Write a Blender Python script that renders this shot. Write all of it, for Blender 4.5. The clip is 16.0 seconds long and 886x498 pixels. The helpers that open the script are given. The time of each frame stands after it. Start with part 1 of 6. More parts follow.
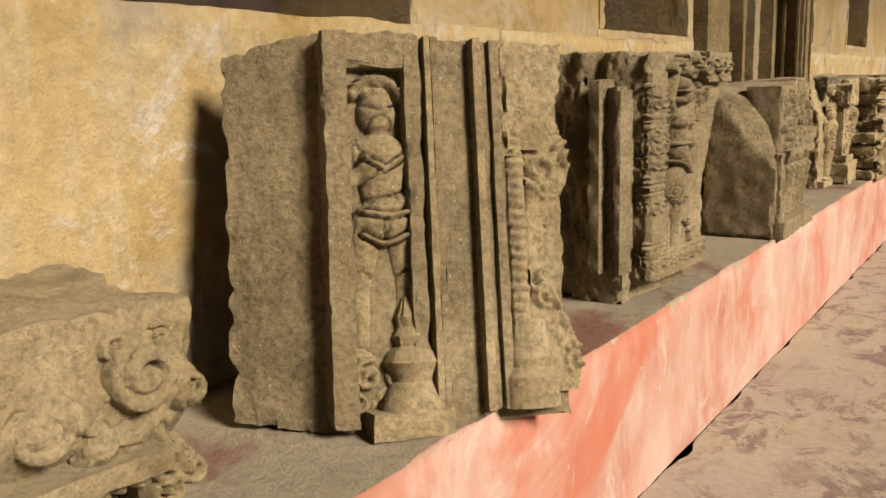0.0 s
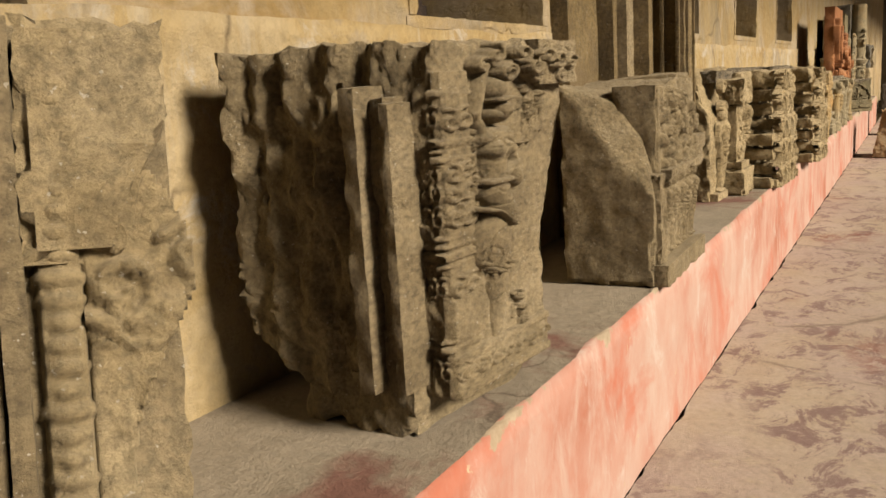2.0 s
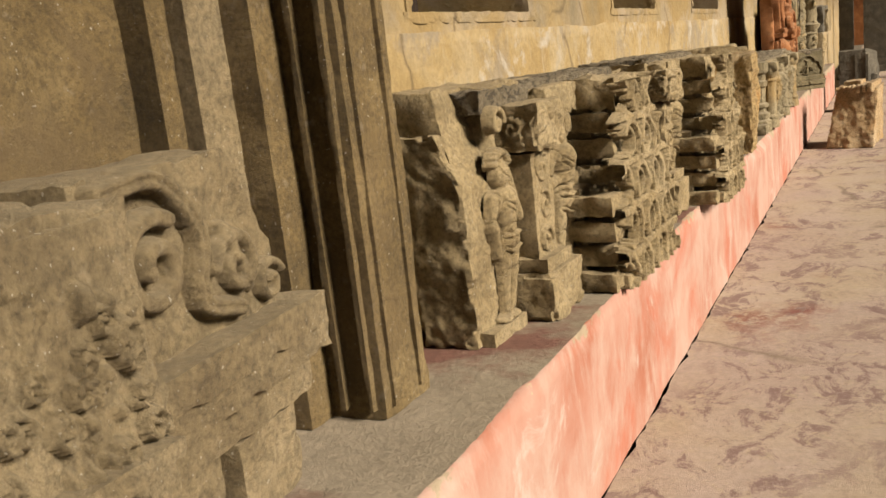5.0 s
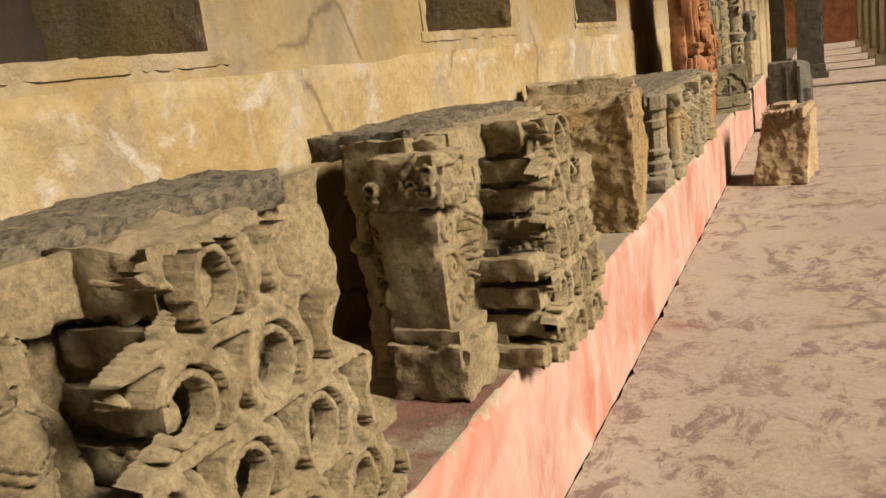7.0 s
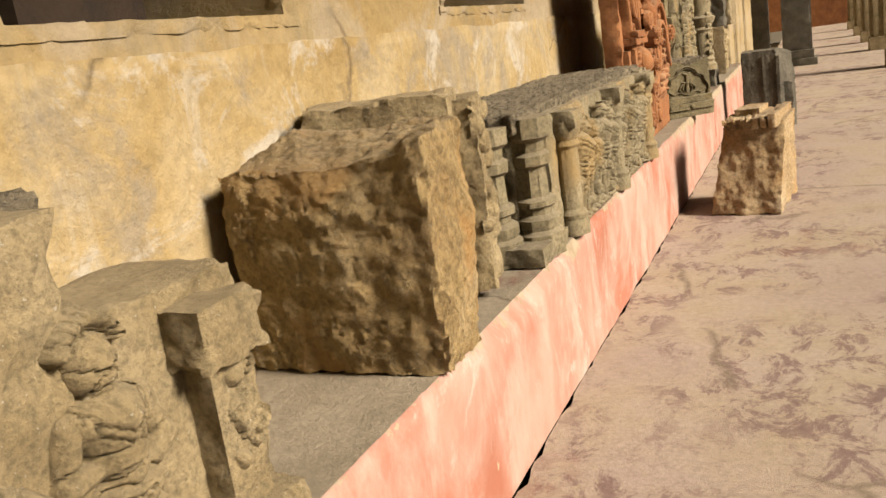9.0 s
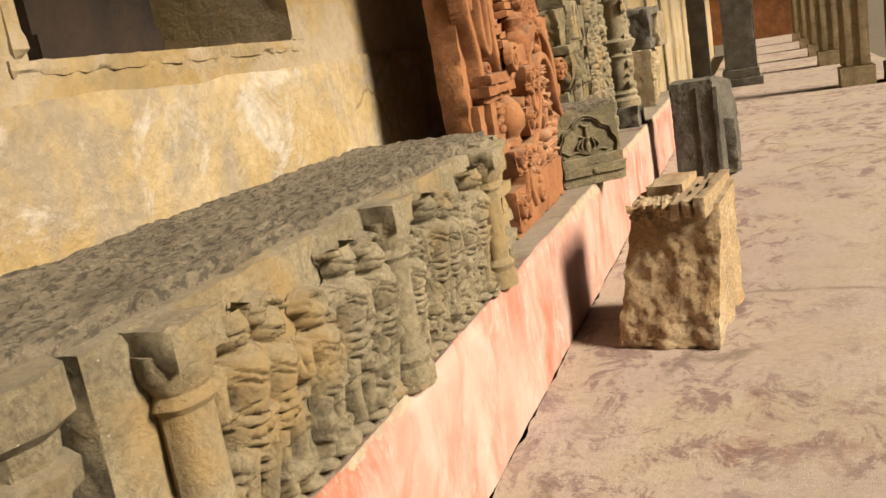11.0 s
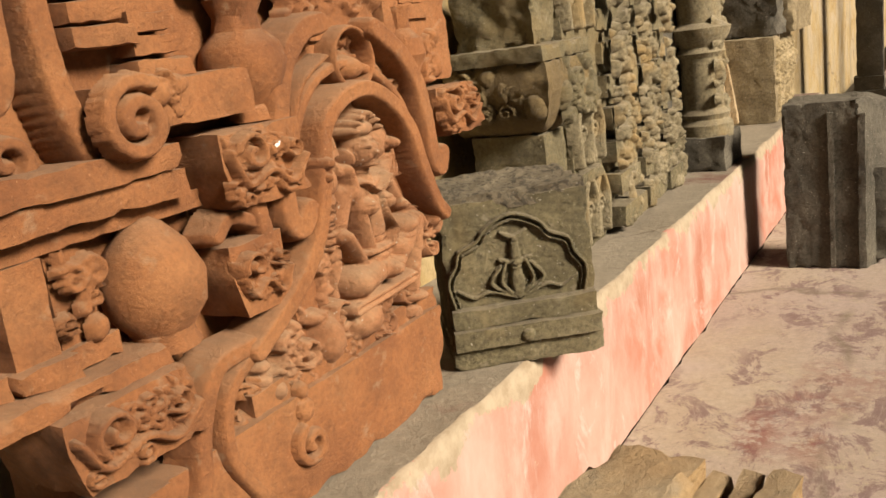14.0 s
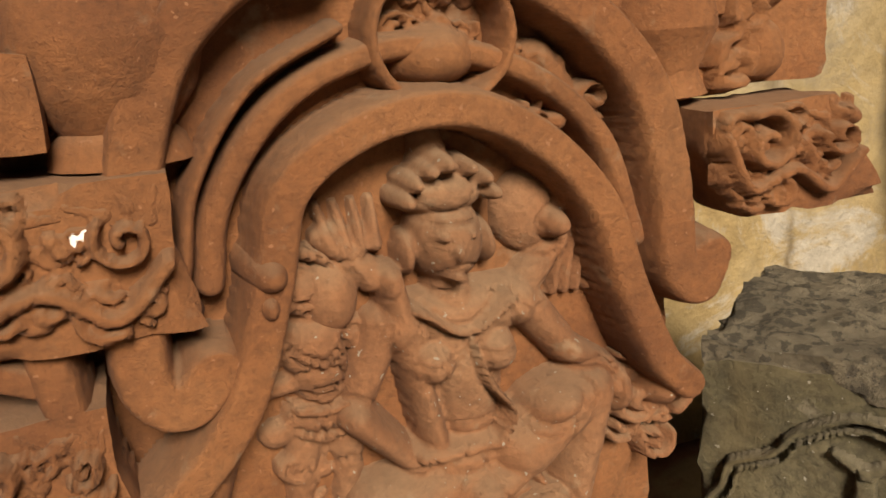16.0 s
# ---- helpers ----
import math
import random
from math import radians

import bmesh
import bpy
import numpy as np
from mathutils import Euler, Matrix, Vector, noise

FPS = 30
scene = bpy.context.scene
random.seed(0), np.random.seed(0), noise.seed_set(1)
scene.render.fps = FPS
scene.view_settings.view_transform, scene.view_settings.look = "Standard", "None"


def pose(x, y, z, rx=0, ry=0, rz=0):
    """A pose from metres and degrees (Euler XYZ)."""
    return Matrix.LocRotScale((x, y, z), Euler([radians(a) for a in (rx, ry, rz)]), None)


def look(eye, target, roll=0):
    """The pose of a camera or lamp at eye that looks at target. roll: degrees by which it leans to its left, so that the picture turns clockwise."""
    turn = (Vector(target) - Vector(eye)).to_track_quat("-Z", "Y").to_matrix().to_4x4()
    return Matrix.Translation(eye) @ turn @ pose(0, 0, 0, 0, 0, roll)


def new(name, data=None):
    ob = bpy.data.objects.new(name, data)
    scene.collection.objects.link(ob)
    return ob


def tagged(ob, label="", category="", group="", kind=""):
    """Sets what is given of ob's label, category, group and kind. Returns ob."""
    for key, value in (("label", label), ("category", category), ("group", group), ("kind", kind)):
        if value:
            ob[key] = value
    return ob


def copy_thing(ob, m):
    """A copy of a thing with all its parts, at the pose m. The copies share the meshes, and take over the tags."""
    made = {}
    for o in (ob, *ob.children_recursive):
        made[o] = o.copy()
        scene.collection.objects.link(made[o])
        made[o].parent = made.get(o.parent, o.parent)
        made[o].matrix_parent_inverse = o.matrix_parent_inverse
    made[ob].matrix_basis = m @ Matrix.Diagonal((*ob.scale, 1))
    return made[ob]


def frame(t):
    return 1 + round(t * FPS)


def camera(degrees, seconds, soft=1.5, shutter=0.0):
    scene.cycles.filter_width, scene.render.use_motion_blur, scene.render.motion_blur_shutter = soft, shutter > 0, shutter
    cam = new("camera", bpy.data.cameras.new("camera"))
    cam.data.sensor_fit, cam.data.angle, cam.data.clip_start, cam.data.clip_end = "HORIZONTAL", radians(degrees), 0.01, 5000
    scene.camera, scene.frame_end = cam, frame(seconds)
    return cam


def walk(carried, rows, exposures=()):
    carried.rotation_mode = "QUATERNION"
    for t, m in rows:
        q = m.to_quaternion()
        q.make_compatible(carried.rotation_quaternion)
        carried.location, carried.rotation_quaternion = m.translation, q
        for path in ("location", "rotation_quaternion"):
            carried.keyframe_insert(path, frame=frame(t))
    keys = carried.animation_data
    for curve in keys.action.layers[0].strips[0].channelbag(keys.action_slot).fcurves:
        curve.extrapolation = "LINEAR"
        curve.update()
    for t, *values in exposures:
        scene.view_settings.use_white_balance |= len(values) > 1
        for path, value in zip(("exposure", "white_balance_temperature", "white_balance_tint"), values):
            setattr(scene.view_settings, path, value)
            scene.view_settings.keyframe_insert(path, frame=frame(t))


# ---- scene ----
cam = camera(54.2, 16.0)
PATH = [
    (0, (0.683, 1.676, 0.918), (-0.438, 3.291, 0.55), -1.6),
    (0.5, (0.654, 1.741, 0.912), (-0.381, 3.413, 0.548), -1.4),
    (1, (0.623, 1.937, 0.907), (-0.454, 3.579, 0.525), -3.4),
    (1.5, (0.609, 2.167, 0.941), (-0.467, 3.827, 0.644), -3.2),
    (2, (0.54, 2.495, 0.919), (-0.412, 4.215, 0.549), -3.4),
    (2.5, (0.515, 2.766, 0.928), (-0.356, 4.527, 0.554), -5.1),
    (3, (0.566, 3.107, 0.936), (-0.379, 4.831, 0.572), -5.3),
    (3.2, (0.574, 3.227, 0.936), (-0.362, 4.959, 0.586), -6.0),
    (5.3, (0.558, 4.688, 1.003), (-0.33, 6.425, 0.562), -6.6),
    (5.5, (0.563, 4.818, 1.015), (-0.281, 6.574, 0.563), -6.8),
    (6, (0.6, 5.222, 1.007), (-0.259, 6.973, 0.562), -6.8),
    (6.5, (0.611, 5.539, 1.006), (-0.231, 7.299, 0.567), -7.1),
    (7, (0.58, 5.913, 1.036), (-0.227, 7.694, 0.614), -7.5),
    (7.5, (0.608, 6.26, 1.015), (-0.207, 8.037, 0.591), -7.7),
    (8, (0.634, 6.603, 1.01), (-0.174, 8.38, 0.573), -7.9),
    (8.5, (0.614, 6.971, 1.013), (-0.127, 8.773, 0.559), -8.5),
    (9, (0.657, 7.361, 0.998), (-0.142, 9.139, 0.547), -8.3),
    (9.5, (0.696, 7.717, 1.005), (-0.077, 9.508, 0.562), -8.9),
    (10, (0.665, 8.16, 1.018), (-0.06, 9.972, 0.583), -10.1),
    (12.3, (0.704, 10.024, 1.017), (0.013, 11.852, 0.592), -9.1),
    (12.5, (0.709, 10.166, 1.0), (0.014, 11.991, 0.568), -8.8),
    (13, (0.706, 10.539, 1.029), (0.01, 12.364, 0.601), -8.3),
    (13.5, (0.74, 10.869, 1.014), (-0.16, 12.595, 0.554), -8.4),
    (14, (0.698, 11.211, 1.019), (-0.318, 12.869, 0.549), -7.6),
    (14.5, (0.642, 11.513, 1.044), (-0.453, 13.126, 0.595), -7.5),
    (15, (0.605, 11.818, 1.044), (-0.769, 13.189, 0.562), -5.6),
    (15.5, (0.532, 12.01, 1.008), (-1.053, 13.128, 0.523), -5.3),
    (16, (0.454, 12.113, 1.019), (-1.361, 12.774, 0.498), -4.3),
]
walk(cam, [(t, look(eye, target, roll)) for t, eye, target, roll in PATH],
     exposures=[(0.0, 0.8), (1.5, 0.77), (2.5, 0.76), (3.0, 0.8), (5.5, 0.86), (8.5, 0.95), (10.0, 1.12), (13.0, 1.1), (14.5, 0.95), (15.2, 0.87), (16.0, 0.57)])

# ---- light ----
world = bpy.data.worlds.new("sky")
scene.world = world
world.use_nodes = True
wn = world.node_tree.nodes
sky = wn.new("ShaderNodeTexSky")
sky.sky_type = "NISHITA"
sky.sun_disc = False
sky.sun_elevation = radians(31)
sky.sun_rotation = radians(95.7)
world.node_tree.links.new(sky.outputs[0], wn["Background"].inputs[0])
wn["Background"].inputs[1].default_value = 0.005
sun_data = bpy.data.lights.new("sun", "SUN")
sun_data.energy = 5.3
sun_data.angle = radians(17)
sun_data.color = (1.0, 0.86, 0.7)
sun = new("sun", sun_data)
sun.matrix_world = look((6, -0.6, 3.6), (0, 0, 0))


# ---- materials ----
def material(name, rough=0.85, metallic=0.0):
    m = bpy.data.materials.new(name)
    m.use_nodes = True
    b = m.node_tree.nodes["Principled BSDF"]
    b.inputs["Roughness"].default_value = rough
    b.inputs["Metallic"].default_value = metallic
    return m


TONE = 0.56  # overall reflectance of the dusty surfaces


class Nodes:
    """Short hand for a material's nodes."""

    def __init__(self, m):
        self.m, self.t = m, m.node_tree
        self.b = self.t.nodes["Principled BSDF"]
        self.co = self.t.nodes.new("ShaderNodeTexCoord").outputs["Object"]

    def link(self, a, b):
        self.t.links.new(a, b)

    def noise(self, scale, detail=6.0, rough=0.6, stretch=None, distort=0.0):
        n = self.t.nodes.new("ShaderNodeTexNoise")
        n.inputs["Scale"].default_value = scale
        n.inputs["Detail"].default_value = detail
        n.inputs["Roughness"].default_value = rough
        n.inputs["Distortion"].default_value = distort
        co = self.co
        if stretch:
            mp = self.t.nodes.new("ShaderNodeMapping")
            mp.inputs["Scale"].default_value = stretch
            self.link(co, mp.inputs[0])
            co = mp.outputs[0]
        self.link(co, n.inputs["Vector"])
        return n.outputs["Fac"]

    def voronoi(self, scale, feature="F1"):
        n = self.t.nodes.new("ShaderNodeTexVoronoi")
        n.feature = feature
        n.inputs["Scale"].default_value = scale
        self.link(self.co, n.inputs["Vector"])
        return n.outputs["Distance"]

    def cracks(self, scale):
        """Thin wandering cracks, broken off here and there."""
        nz = self.t.nodes.new("ShaderNodeTexNoise")
        nz.inputs["Scale"].default_value = scale * 3
        nz.inputs["Detail"].default_value = 6
        self.link(self.co, nz.inputs["Vector"])
        mx = self.t.nodes.new("ShaderNodeMix")
        mx.data_type = "VECTOR"
        mx.inputs[0].default_value = 0.22
        self.link(self.co, mx.inputs[4])
        self.link(nz.outputs["Color"], mx.inputs[5])
        vo = self.t.nodes.new("ShaderNodeTexVoronoi")
        vo.feature = "DISTANCE_TO_EDGE"
        vo.inputs["Scale"].default_value = scale
        self.link(mx.outputs[1], vo.inputs["Vector"])
        line = self.ramp(vo.outputs["Distance"], [(0.0, (0.8,)), (0.009, (0.0,))])
        gate = self.ramp(self.noise(1.3, 3, 0.5), [(0.5, (0.0,)), (0.56, (1.0,))])
        return self.mix(1.0, line, gate, "MULTIPLY")

    def ramp(self, fac, stops):
        n = self.t.nodes.new("ShaderNodeValToRGB")
        e = n.color_ramp.elements
        while len(e) < len(stops):
            e.new(0.5)
        for el, (p, c) in zip(e, stops):
            el.position = p
            el.color = (c[0] * TONE, c[1] * TONE, c[2] * TONE, 1) if len(c) == 3 else (c[0], c[0], c[0], 1)
        self.link(fac, n.inputs[0])
        return n.outputs[0]

    def mix(self, fac, a, b, how="MIX"):
        n = self.t.nodes.new("ShaderNodeMix")
        n.data_type, n.blend_type = "RGBA", how
        for sock, v in ((n.inputs[0], fac), (n.inputs[6], a), (n.inputs[7], b)):
            if isinstance(v, (int, float)):
                sock.default_value = v
            elif isinstance(v, tuple):
                sock.default_value = (v[0] * TONE, v[1] * TONE, v[2] * TONE, 1)
            else:
                self.link(v, sock)
        return n.outputs[2]

    def bump(self, heights, strength=0.6, distance=0.01):
        last = None
        for h, s, d in heights:
            n = self.t.nodes.new("ShaderNodeBump")
            n.inputs["Strength"].default_value = s
            n.inputs["Distance"].default_value = d
            self.link(h, n.inputs["Height"])
            if last is not None:
                self.link(last, n.inputs["Normal"])
            last = n.outputs["Normal"]
        self.link(last, self.b.inputs["Normal"])

    def colour(self, c):
        self.link(c, self.b.inputs["Base Color"])


def stone_material(name, dark, mid, light, dust=(0.5, 0.42, 0.3), dusty=0.5, grain=90.0, pit=0.004, warm=None, fleck_tint=(0.72, 0.66, 0.52), grit=0.6):
    m = material(name, 0.9)
    n = Nodes(m)
    big = n.noise(5.0, 8, 0.62)
    c = n.ramp(big, [(0.3, dark), (0.5, mid), (0.72, light)])
    fine = n.noise(grain, 5, 0.7)
    c = n.mix(grit, c, n.ramp(fine, [(0.34, (0.3,)), (0.58, (1.1,))]), "MULTIPLY")
    blotch = n.ramp(n.noise(13.0, 7, 0.7), [(0.35, (0.5,)), (0.55, (1.0,))])
    c = n.mix(0.45, c, blotch, "MULTIPLY")
    spots = n.ramp(n.noise(28.0, 4, 0.6), [(0.62, (0.0,)), (0.74, (1.0,))])
    c = n.mix(n.mix(dusty, (0, 0, 0), spots), c, dust)
    fleck = n.ramp(n.noise(150.0, 3, 0.5), [(0.69, (0.0,)), (0.72, (0.8,))])
    c = n.mix(fleck, c, fleck_tint)
    if warm:
        patch = n.ramp(n.noise(3.1, 5, 0.6, distort=0.6), [(0.5, (0.0,)), (0.66, (0.8,))])
        c = n.mix(patch, c, warm)
    geo = n.t.nodes.new("ShaderNodeNewGeometry")
    up = n.t.nodes.new("ShaderNodeSeparateXYZ")
    n.link(geo.outputs["Normal"], up.inputs[0])
    top = n.ramp(up.outputs[2], [(0.45, (0.0,)), (0.95, (0.35,))])
    c = n.mix(top, c, dust)
    if pit > 0.01:
        hole = n.ramp(n.noise(75.0, 4, 0.6, stretch=(1.0, 0.6, 1.0)), [(0.52, (0.0,)), (0.57, (0.7,))])
        c = n.mix(hole, c, (0.09, 0.075, 0.05))
    n.colour(c)
    n.bump([(n.noise(grain, 6, 0.78), 0.9, pit * 1.5), (n.noise(24.0, 9, 0.75), 0.8, pit * 4)])
    return m


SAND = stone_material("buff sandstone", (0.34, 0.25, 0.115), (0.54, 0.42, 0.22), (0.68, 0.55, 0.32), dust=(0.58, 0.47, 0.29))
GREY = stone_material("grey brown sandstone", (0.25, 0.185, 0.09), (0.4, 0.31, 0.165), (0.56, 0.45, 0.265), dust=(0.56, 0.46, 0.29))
GREEN = stone_material("olive grey stone", (0.24, 0.195, 0.105), (0.4, 0.335, 0.195), (0.55, 0.46, 0.28), warm=(0.5, 0.34, 0.13))
BROWN = stone_material("ochre boulder stone", (0.46, 0.31, 0.13), (0.7, 0.5, 0.22), (0.85, 0.66, 0.36), grain=60, pit=0.006, warm=(0.7, 0.4, 0.13))
RED = stone_material("red sandstone", (0.28, 0.1, 0.03), (0.43, 0.168, 0.052), (0.53, 0.235, 0.085), dust=(0.5, 0.36, 0.22), dusty=0.45, grain=140, pit=0.0022, fleck_tint=(0.56, 0.26, 0.12), grit=0.3)
DUSTYRED = stone_material("dusty red sandstone", (0.34, 0.135, 0.05), (0.5, 0.22, 0.09), (0.58, 0.32, 0.16), dust=(0.58, 0.42, 0.25), dusty=0.6, grain=140, pit=0.0022, grit=0.3)
# Dark olive stone, lowered further in colour for shade on its near faces.
GABLE = stone_material("dark olive stone toned down for shade", (0.15, 0.125, 0.06), (0.27, 0.225, 0.115), (0.4, 0.335, 0.19), warm=(0.33, 0.24, 0.1))
DARK = stone_material("dark grey stone", (0.09, 0.08, 0.055), (0.16, 0.14, 0.1), (0.26, 0.23, 0.165), dust=(0.3, 0.26, 0.19), dusty=0.2)
PITTED = stone_material("pitted dusty stone", (0.26, 0.21, 0.13), (0.42, 0.345, 0.22), (0.54, 0.45, 0.3), dust=(0.45, 0.38, 0.26), dusty=0.4, grain=55, pit=0.012)
PALE = stone_material("pale sandstone", (0.5, 0.33, 0.15), (0.68, 0.5, 0.27), (0.78, 0.62, 0.4), warm=(0.6, 0.34, 0.11))


def plaster_material():
    m = material("ochre limewash plaster", 0.92)
    n = Nodes(m)
    c = n.ramp(n.noise(1.7, 9, 0.62, distort=0.5), [(0.3, (0.37, 0.24, 0.08)), (0.45, (0.5, 0.355, 0.145)), (0.6, (0.57, 0.44, 0.23)), (0.75, (0.4, 0.29, 0.125))])
    pale = n.ramp(n.noise(2.6, 9, 0.7, distort=0.8), [(0.47, (0.0,)), (0.58, (0.8,))])
    c = n.mix(pale, c, (0.57, 0.47, 0.32))
    grime = n.ramp(n.noise(3.5, 8, 0.7, stretch=(1, 1, 0.35)), [(0.5, (0.0,)), (0.7, (0.7,))])
    c = n.mix(grime, c, (0.3, 0.26, 0.17))
    c = n.mix(n.cracks(0.9), c, (0.2, 0.14, 0.07))
    c = n.mix(0.4, c, n.ramp(n.noise(30.0, 8, 0.75), [(0.3, (0.4,)), (0.62, (1.0,))]), "MULTIPLY")
    n.colour(c)
    n.bump([(n.noise(60, 8, 0.75), 0.6, 0.004), (n.noise(7, 9, 0.7), 0.7, 0.03)])
    return m


def low_plaster_material():
    m = material("worn grey cream plaster", 0.93)
    n = Nodes(m)
    c = n.ramp(n.noise(2.3, 9, 0.66, distort=0.6), [(0.3, (0.42, 0.28, 0.1)), (0.46, (0.56, 0.41, 0.18)), (0.6, (0.63, 0.5, 0.28)), (0.74, (0.48, 0.34, 0.14))])
    grey = n.ramp(n.noise(2.9, 10, 0.72, distort=0.4), [(0.52, (0.0,)), (0.62, (0.75,))])
    c = n.mix(grey, c, (0.4, 0.34, 0.25))
    lime = n.ramp(n.noise(3.7, 10, 0.74, distort=0.7), [(0.54, (0.0,)), (0.62, (0.85,))])
    c = n.mix(lime, c, (0.7, 0.64, 0.52))
    c = n.mix(n.cracks(1.1), c, (0.2, 0.14, 0.07))
    runs = n.ramp(n.noise(9.0, 8, 0.7, stretch=(1, 1, 0.12)), [(0.57, (0.0,)), (0.68, (0.6,))])
    c = n.mix(runs, c, (0.66, 0.58, 0.42))
    c = n.mix(0.45, c, n.ramp(n.noise(34.0, 8, 0.76), [(0.32, (0.4,)), (0.6, (1.0,))]), "MULTIPLY")
    n.colour(c)
    n.bump([(n.noise(60, 8, 0.75), 0.6, 0.004), (n.noise(8, 9, 0.7), 0.7, 0.03)])
    return m


def pink_material():
    m = material("worn pink distemper", 0.9)
    n = Nodes(m)
    c = n.ramp(n.noise(2.2, 7, 0.6, stretch=(1, 1, 0.9)), [(0.34, (0.47, 0.175, 0.105)), (0.46, (0.55, 0.28, 0.205)), (0.6, (0.6, 0.39, 0.31))])
    streak = n.ramp(n.noise(7.0, 8, 0.72, stretch=(1, 1, 0.45), distort=0.4), [(0.46, (0.0,)), (0.66, (0.85,))])
    c = n.mix(streak, c, (0.63, 0.48, 0.4))
    white = n.ramp(n.noise(5.0, 9, 0.75, stretch=(1, 0.8, 0.6), distort=1.2), [(0.56, (0.0,)), (0.64, (0.7,))])
    c = n.mix(white, c, (0.67, 0.57, 0.5))
    red = n.ramp(n.noise(1.5, 6, 0.65, distort=0.8), [(0.54, (0.0,)), (0.64, (0.75,))])
    c = n.mix(red, c, (0.56, 0.16, 0.085))
    place = n.t.nodes.new("ShaderNodeSeparateXYZ")
    n.link(n.co, place.inputs[0])
    lift = n.t.nodes.new("ShaderNodeMath")
    lift.operation = "MULTIPLY_ADD"
    n.link(n.noise(6.0, 8, 0.7), lift.inputs[0])
    lift.inputs[1].default_value = 0.3
    n.link(place.outputs[2], lift.inputs[2])
    along = n.t.nodes.new("ShaderNodeMath")
    along.operation = "MULTIPLY"
    n.link(place.outputs[1], along.inputs[0])
    along.inputs[1].default_value = 0.05
    worn = n.ramp(along.outputs[0], [(0.43, (0.0,)), (0.45, (0.035,)), (0.485, (0.035,)), (0.51, (0.012,)), (0.585, (0.012,)), (0.61, (0.05,))])
    more = n.t.nodes.new("ShaderNodeMath")
    n.link(lift.outputs[0], more.inputs[0])
    n.link(worn, more.inputs[1])
    lift = more
    peel = n.ramp(lift.outputs[0], [(0.565, (0.0,)), (0.572, (0.9,))])
    c = n.mix(peel, c, n.ramp(n.noise(22, 7, 0.7), [(0.35, (0.36, 0.29, 0.18)), (0.6, (0.52, 0.44, 0.3))]))
    chips = n.ramp(n.noise(16, 6, 0.7), [(0.66, (0.0,)), (0.7, (1.0,))])
    c = n.mix(chips, c, (0.62, 0.5, 0.33))
    n.colour(c)
    n.bump([(n.noise(50, 6, 0.7), 0.3, 0.003), (n.noise(9, 5, 0.6), 0.4, 0.012)])
    return m


def cement_material(name, base, light, stain, lo, hi, scale):
    m = material(name, 0.88)
    n = Nodes(m)
    c = n.ramp(n.noise(4.0, 8, 0.65), [(0.3, base), (0.7, light)])
    patch = n.ramp(n.noise(scale, 9, 0.68, distort=0.5), [(lo, (0.0,)), (hi, (0.85,))])
    c = n.mix(patch, c, stain)
    dark = n.ramp(n.noise(scale * 1.9, 10, 0.72), [(0.62, (0.0,)), (0.72, (0.5,))])
    c = n.mix(dark, c, (0.12, 0.085, 0.07))
    c = n.mix(n.cracks(1.6), c, (0.16, 0.11, 0.07))
    c = n.mix(0.45, c, n.ramp(n.noise(40, 9, 0.78), [(0.32, (0.35,)), (0.62, (1.0,))]), "MULTIPLY")
    n.colour(c)
    n.bump([(n.noise(80, 8, 0.75), 0.6, 0.004), (n.noise(11, 9, 0.7), 0.7, 0.016)])
    return m


def floor_material():
    """Sandy cement with scuffed remains of red oxide and fine grit."""
    m = material("worn red oxide floor", 0.86)
    n = Nodes(m)
    c = n.ramp(n.noise(2.2, 9, 0.7), [(0.3, (0.6, 0.47, 0.32)), (0.5, (0.68, 0.56, 0.42)), (0.7, (0.72, 0.6, 0.5))])
    mauve = n.ramp(n.noise(1.1, 4, 0.5), [(0.42, (0.0,)), (0.62, (0.55,))])
    c = n.mix(mauve, c, (0.56, 0.42, 0.37))
    zone = n.ramp(n.noise(1.7, 5, 0.55, stretch=(1, 0.7, 1)), [(0.38, (0.0,)), (0.52, (1.0,))])
    flake = n.ramp(n.noise(8.0, 12, 0.8, stretch=(1, 0.7, 1), distort=0.6), [(0.5, (0.0,)), (0.56, (0.85,))])
    c = n.mix(n.mix(1.0, zone, flake, "MULTIPLY"), c, (0.3, 0.185, 0.17))
    deep = n.ramp(n.noise(1.3, 4, 0.55, stretch=(1.2, 0.8, 1)), [(0.6, (0.0,)), (0.68, (1.0,))])
    rust = n.ramp(n.noise(14.0, 10, 0.78), [(0.44, (0.0,)), (0.52, (0.85,))])
    c = n.mix(n.mix(1.0, deep, rust, "MULTIPLY"), c, (0.34, 0.12, 0.085))
    sand = n.ramp(n.noise(16.0, 9, 0.75, distort=0.4), [(0.55, (0.0,)), (0.64, (0.7,))])
    c = n.mix(sand, c, (0.7, 0.58, 0.4))
    c = n.mix(n.cracks(0.7), c, (0.3, 0.23, 0.16))
    grit = n.ramp(n.noise(70, 6, 0.75), [(0.66, (0.0,)), (0.72, (0.6,))])
    c = n.mix(grit, c, (0.2, 0.15, 0.11))
    c = n.mix(0.42, c, n.ramp(n.noise(46, 9, 0.8), [(0.32, (0.35,)), (0.62, (1.0,))]), "MULTIPLY")
    n.colour(c)
    n.bump([(n.noise(80, 8, 0.78), 0.7, 0.004), (n.noise(8, 12, 0.8), 0.6, 0.012)])
    return m


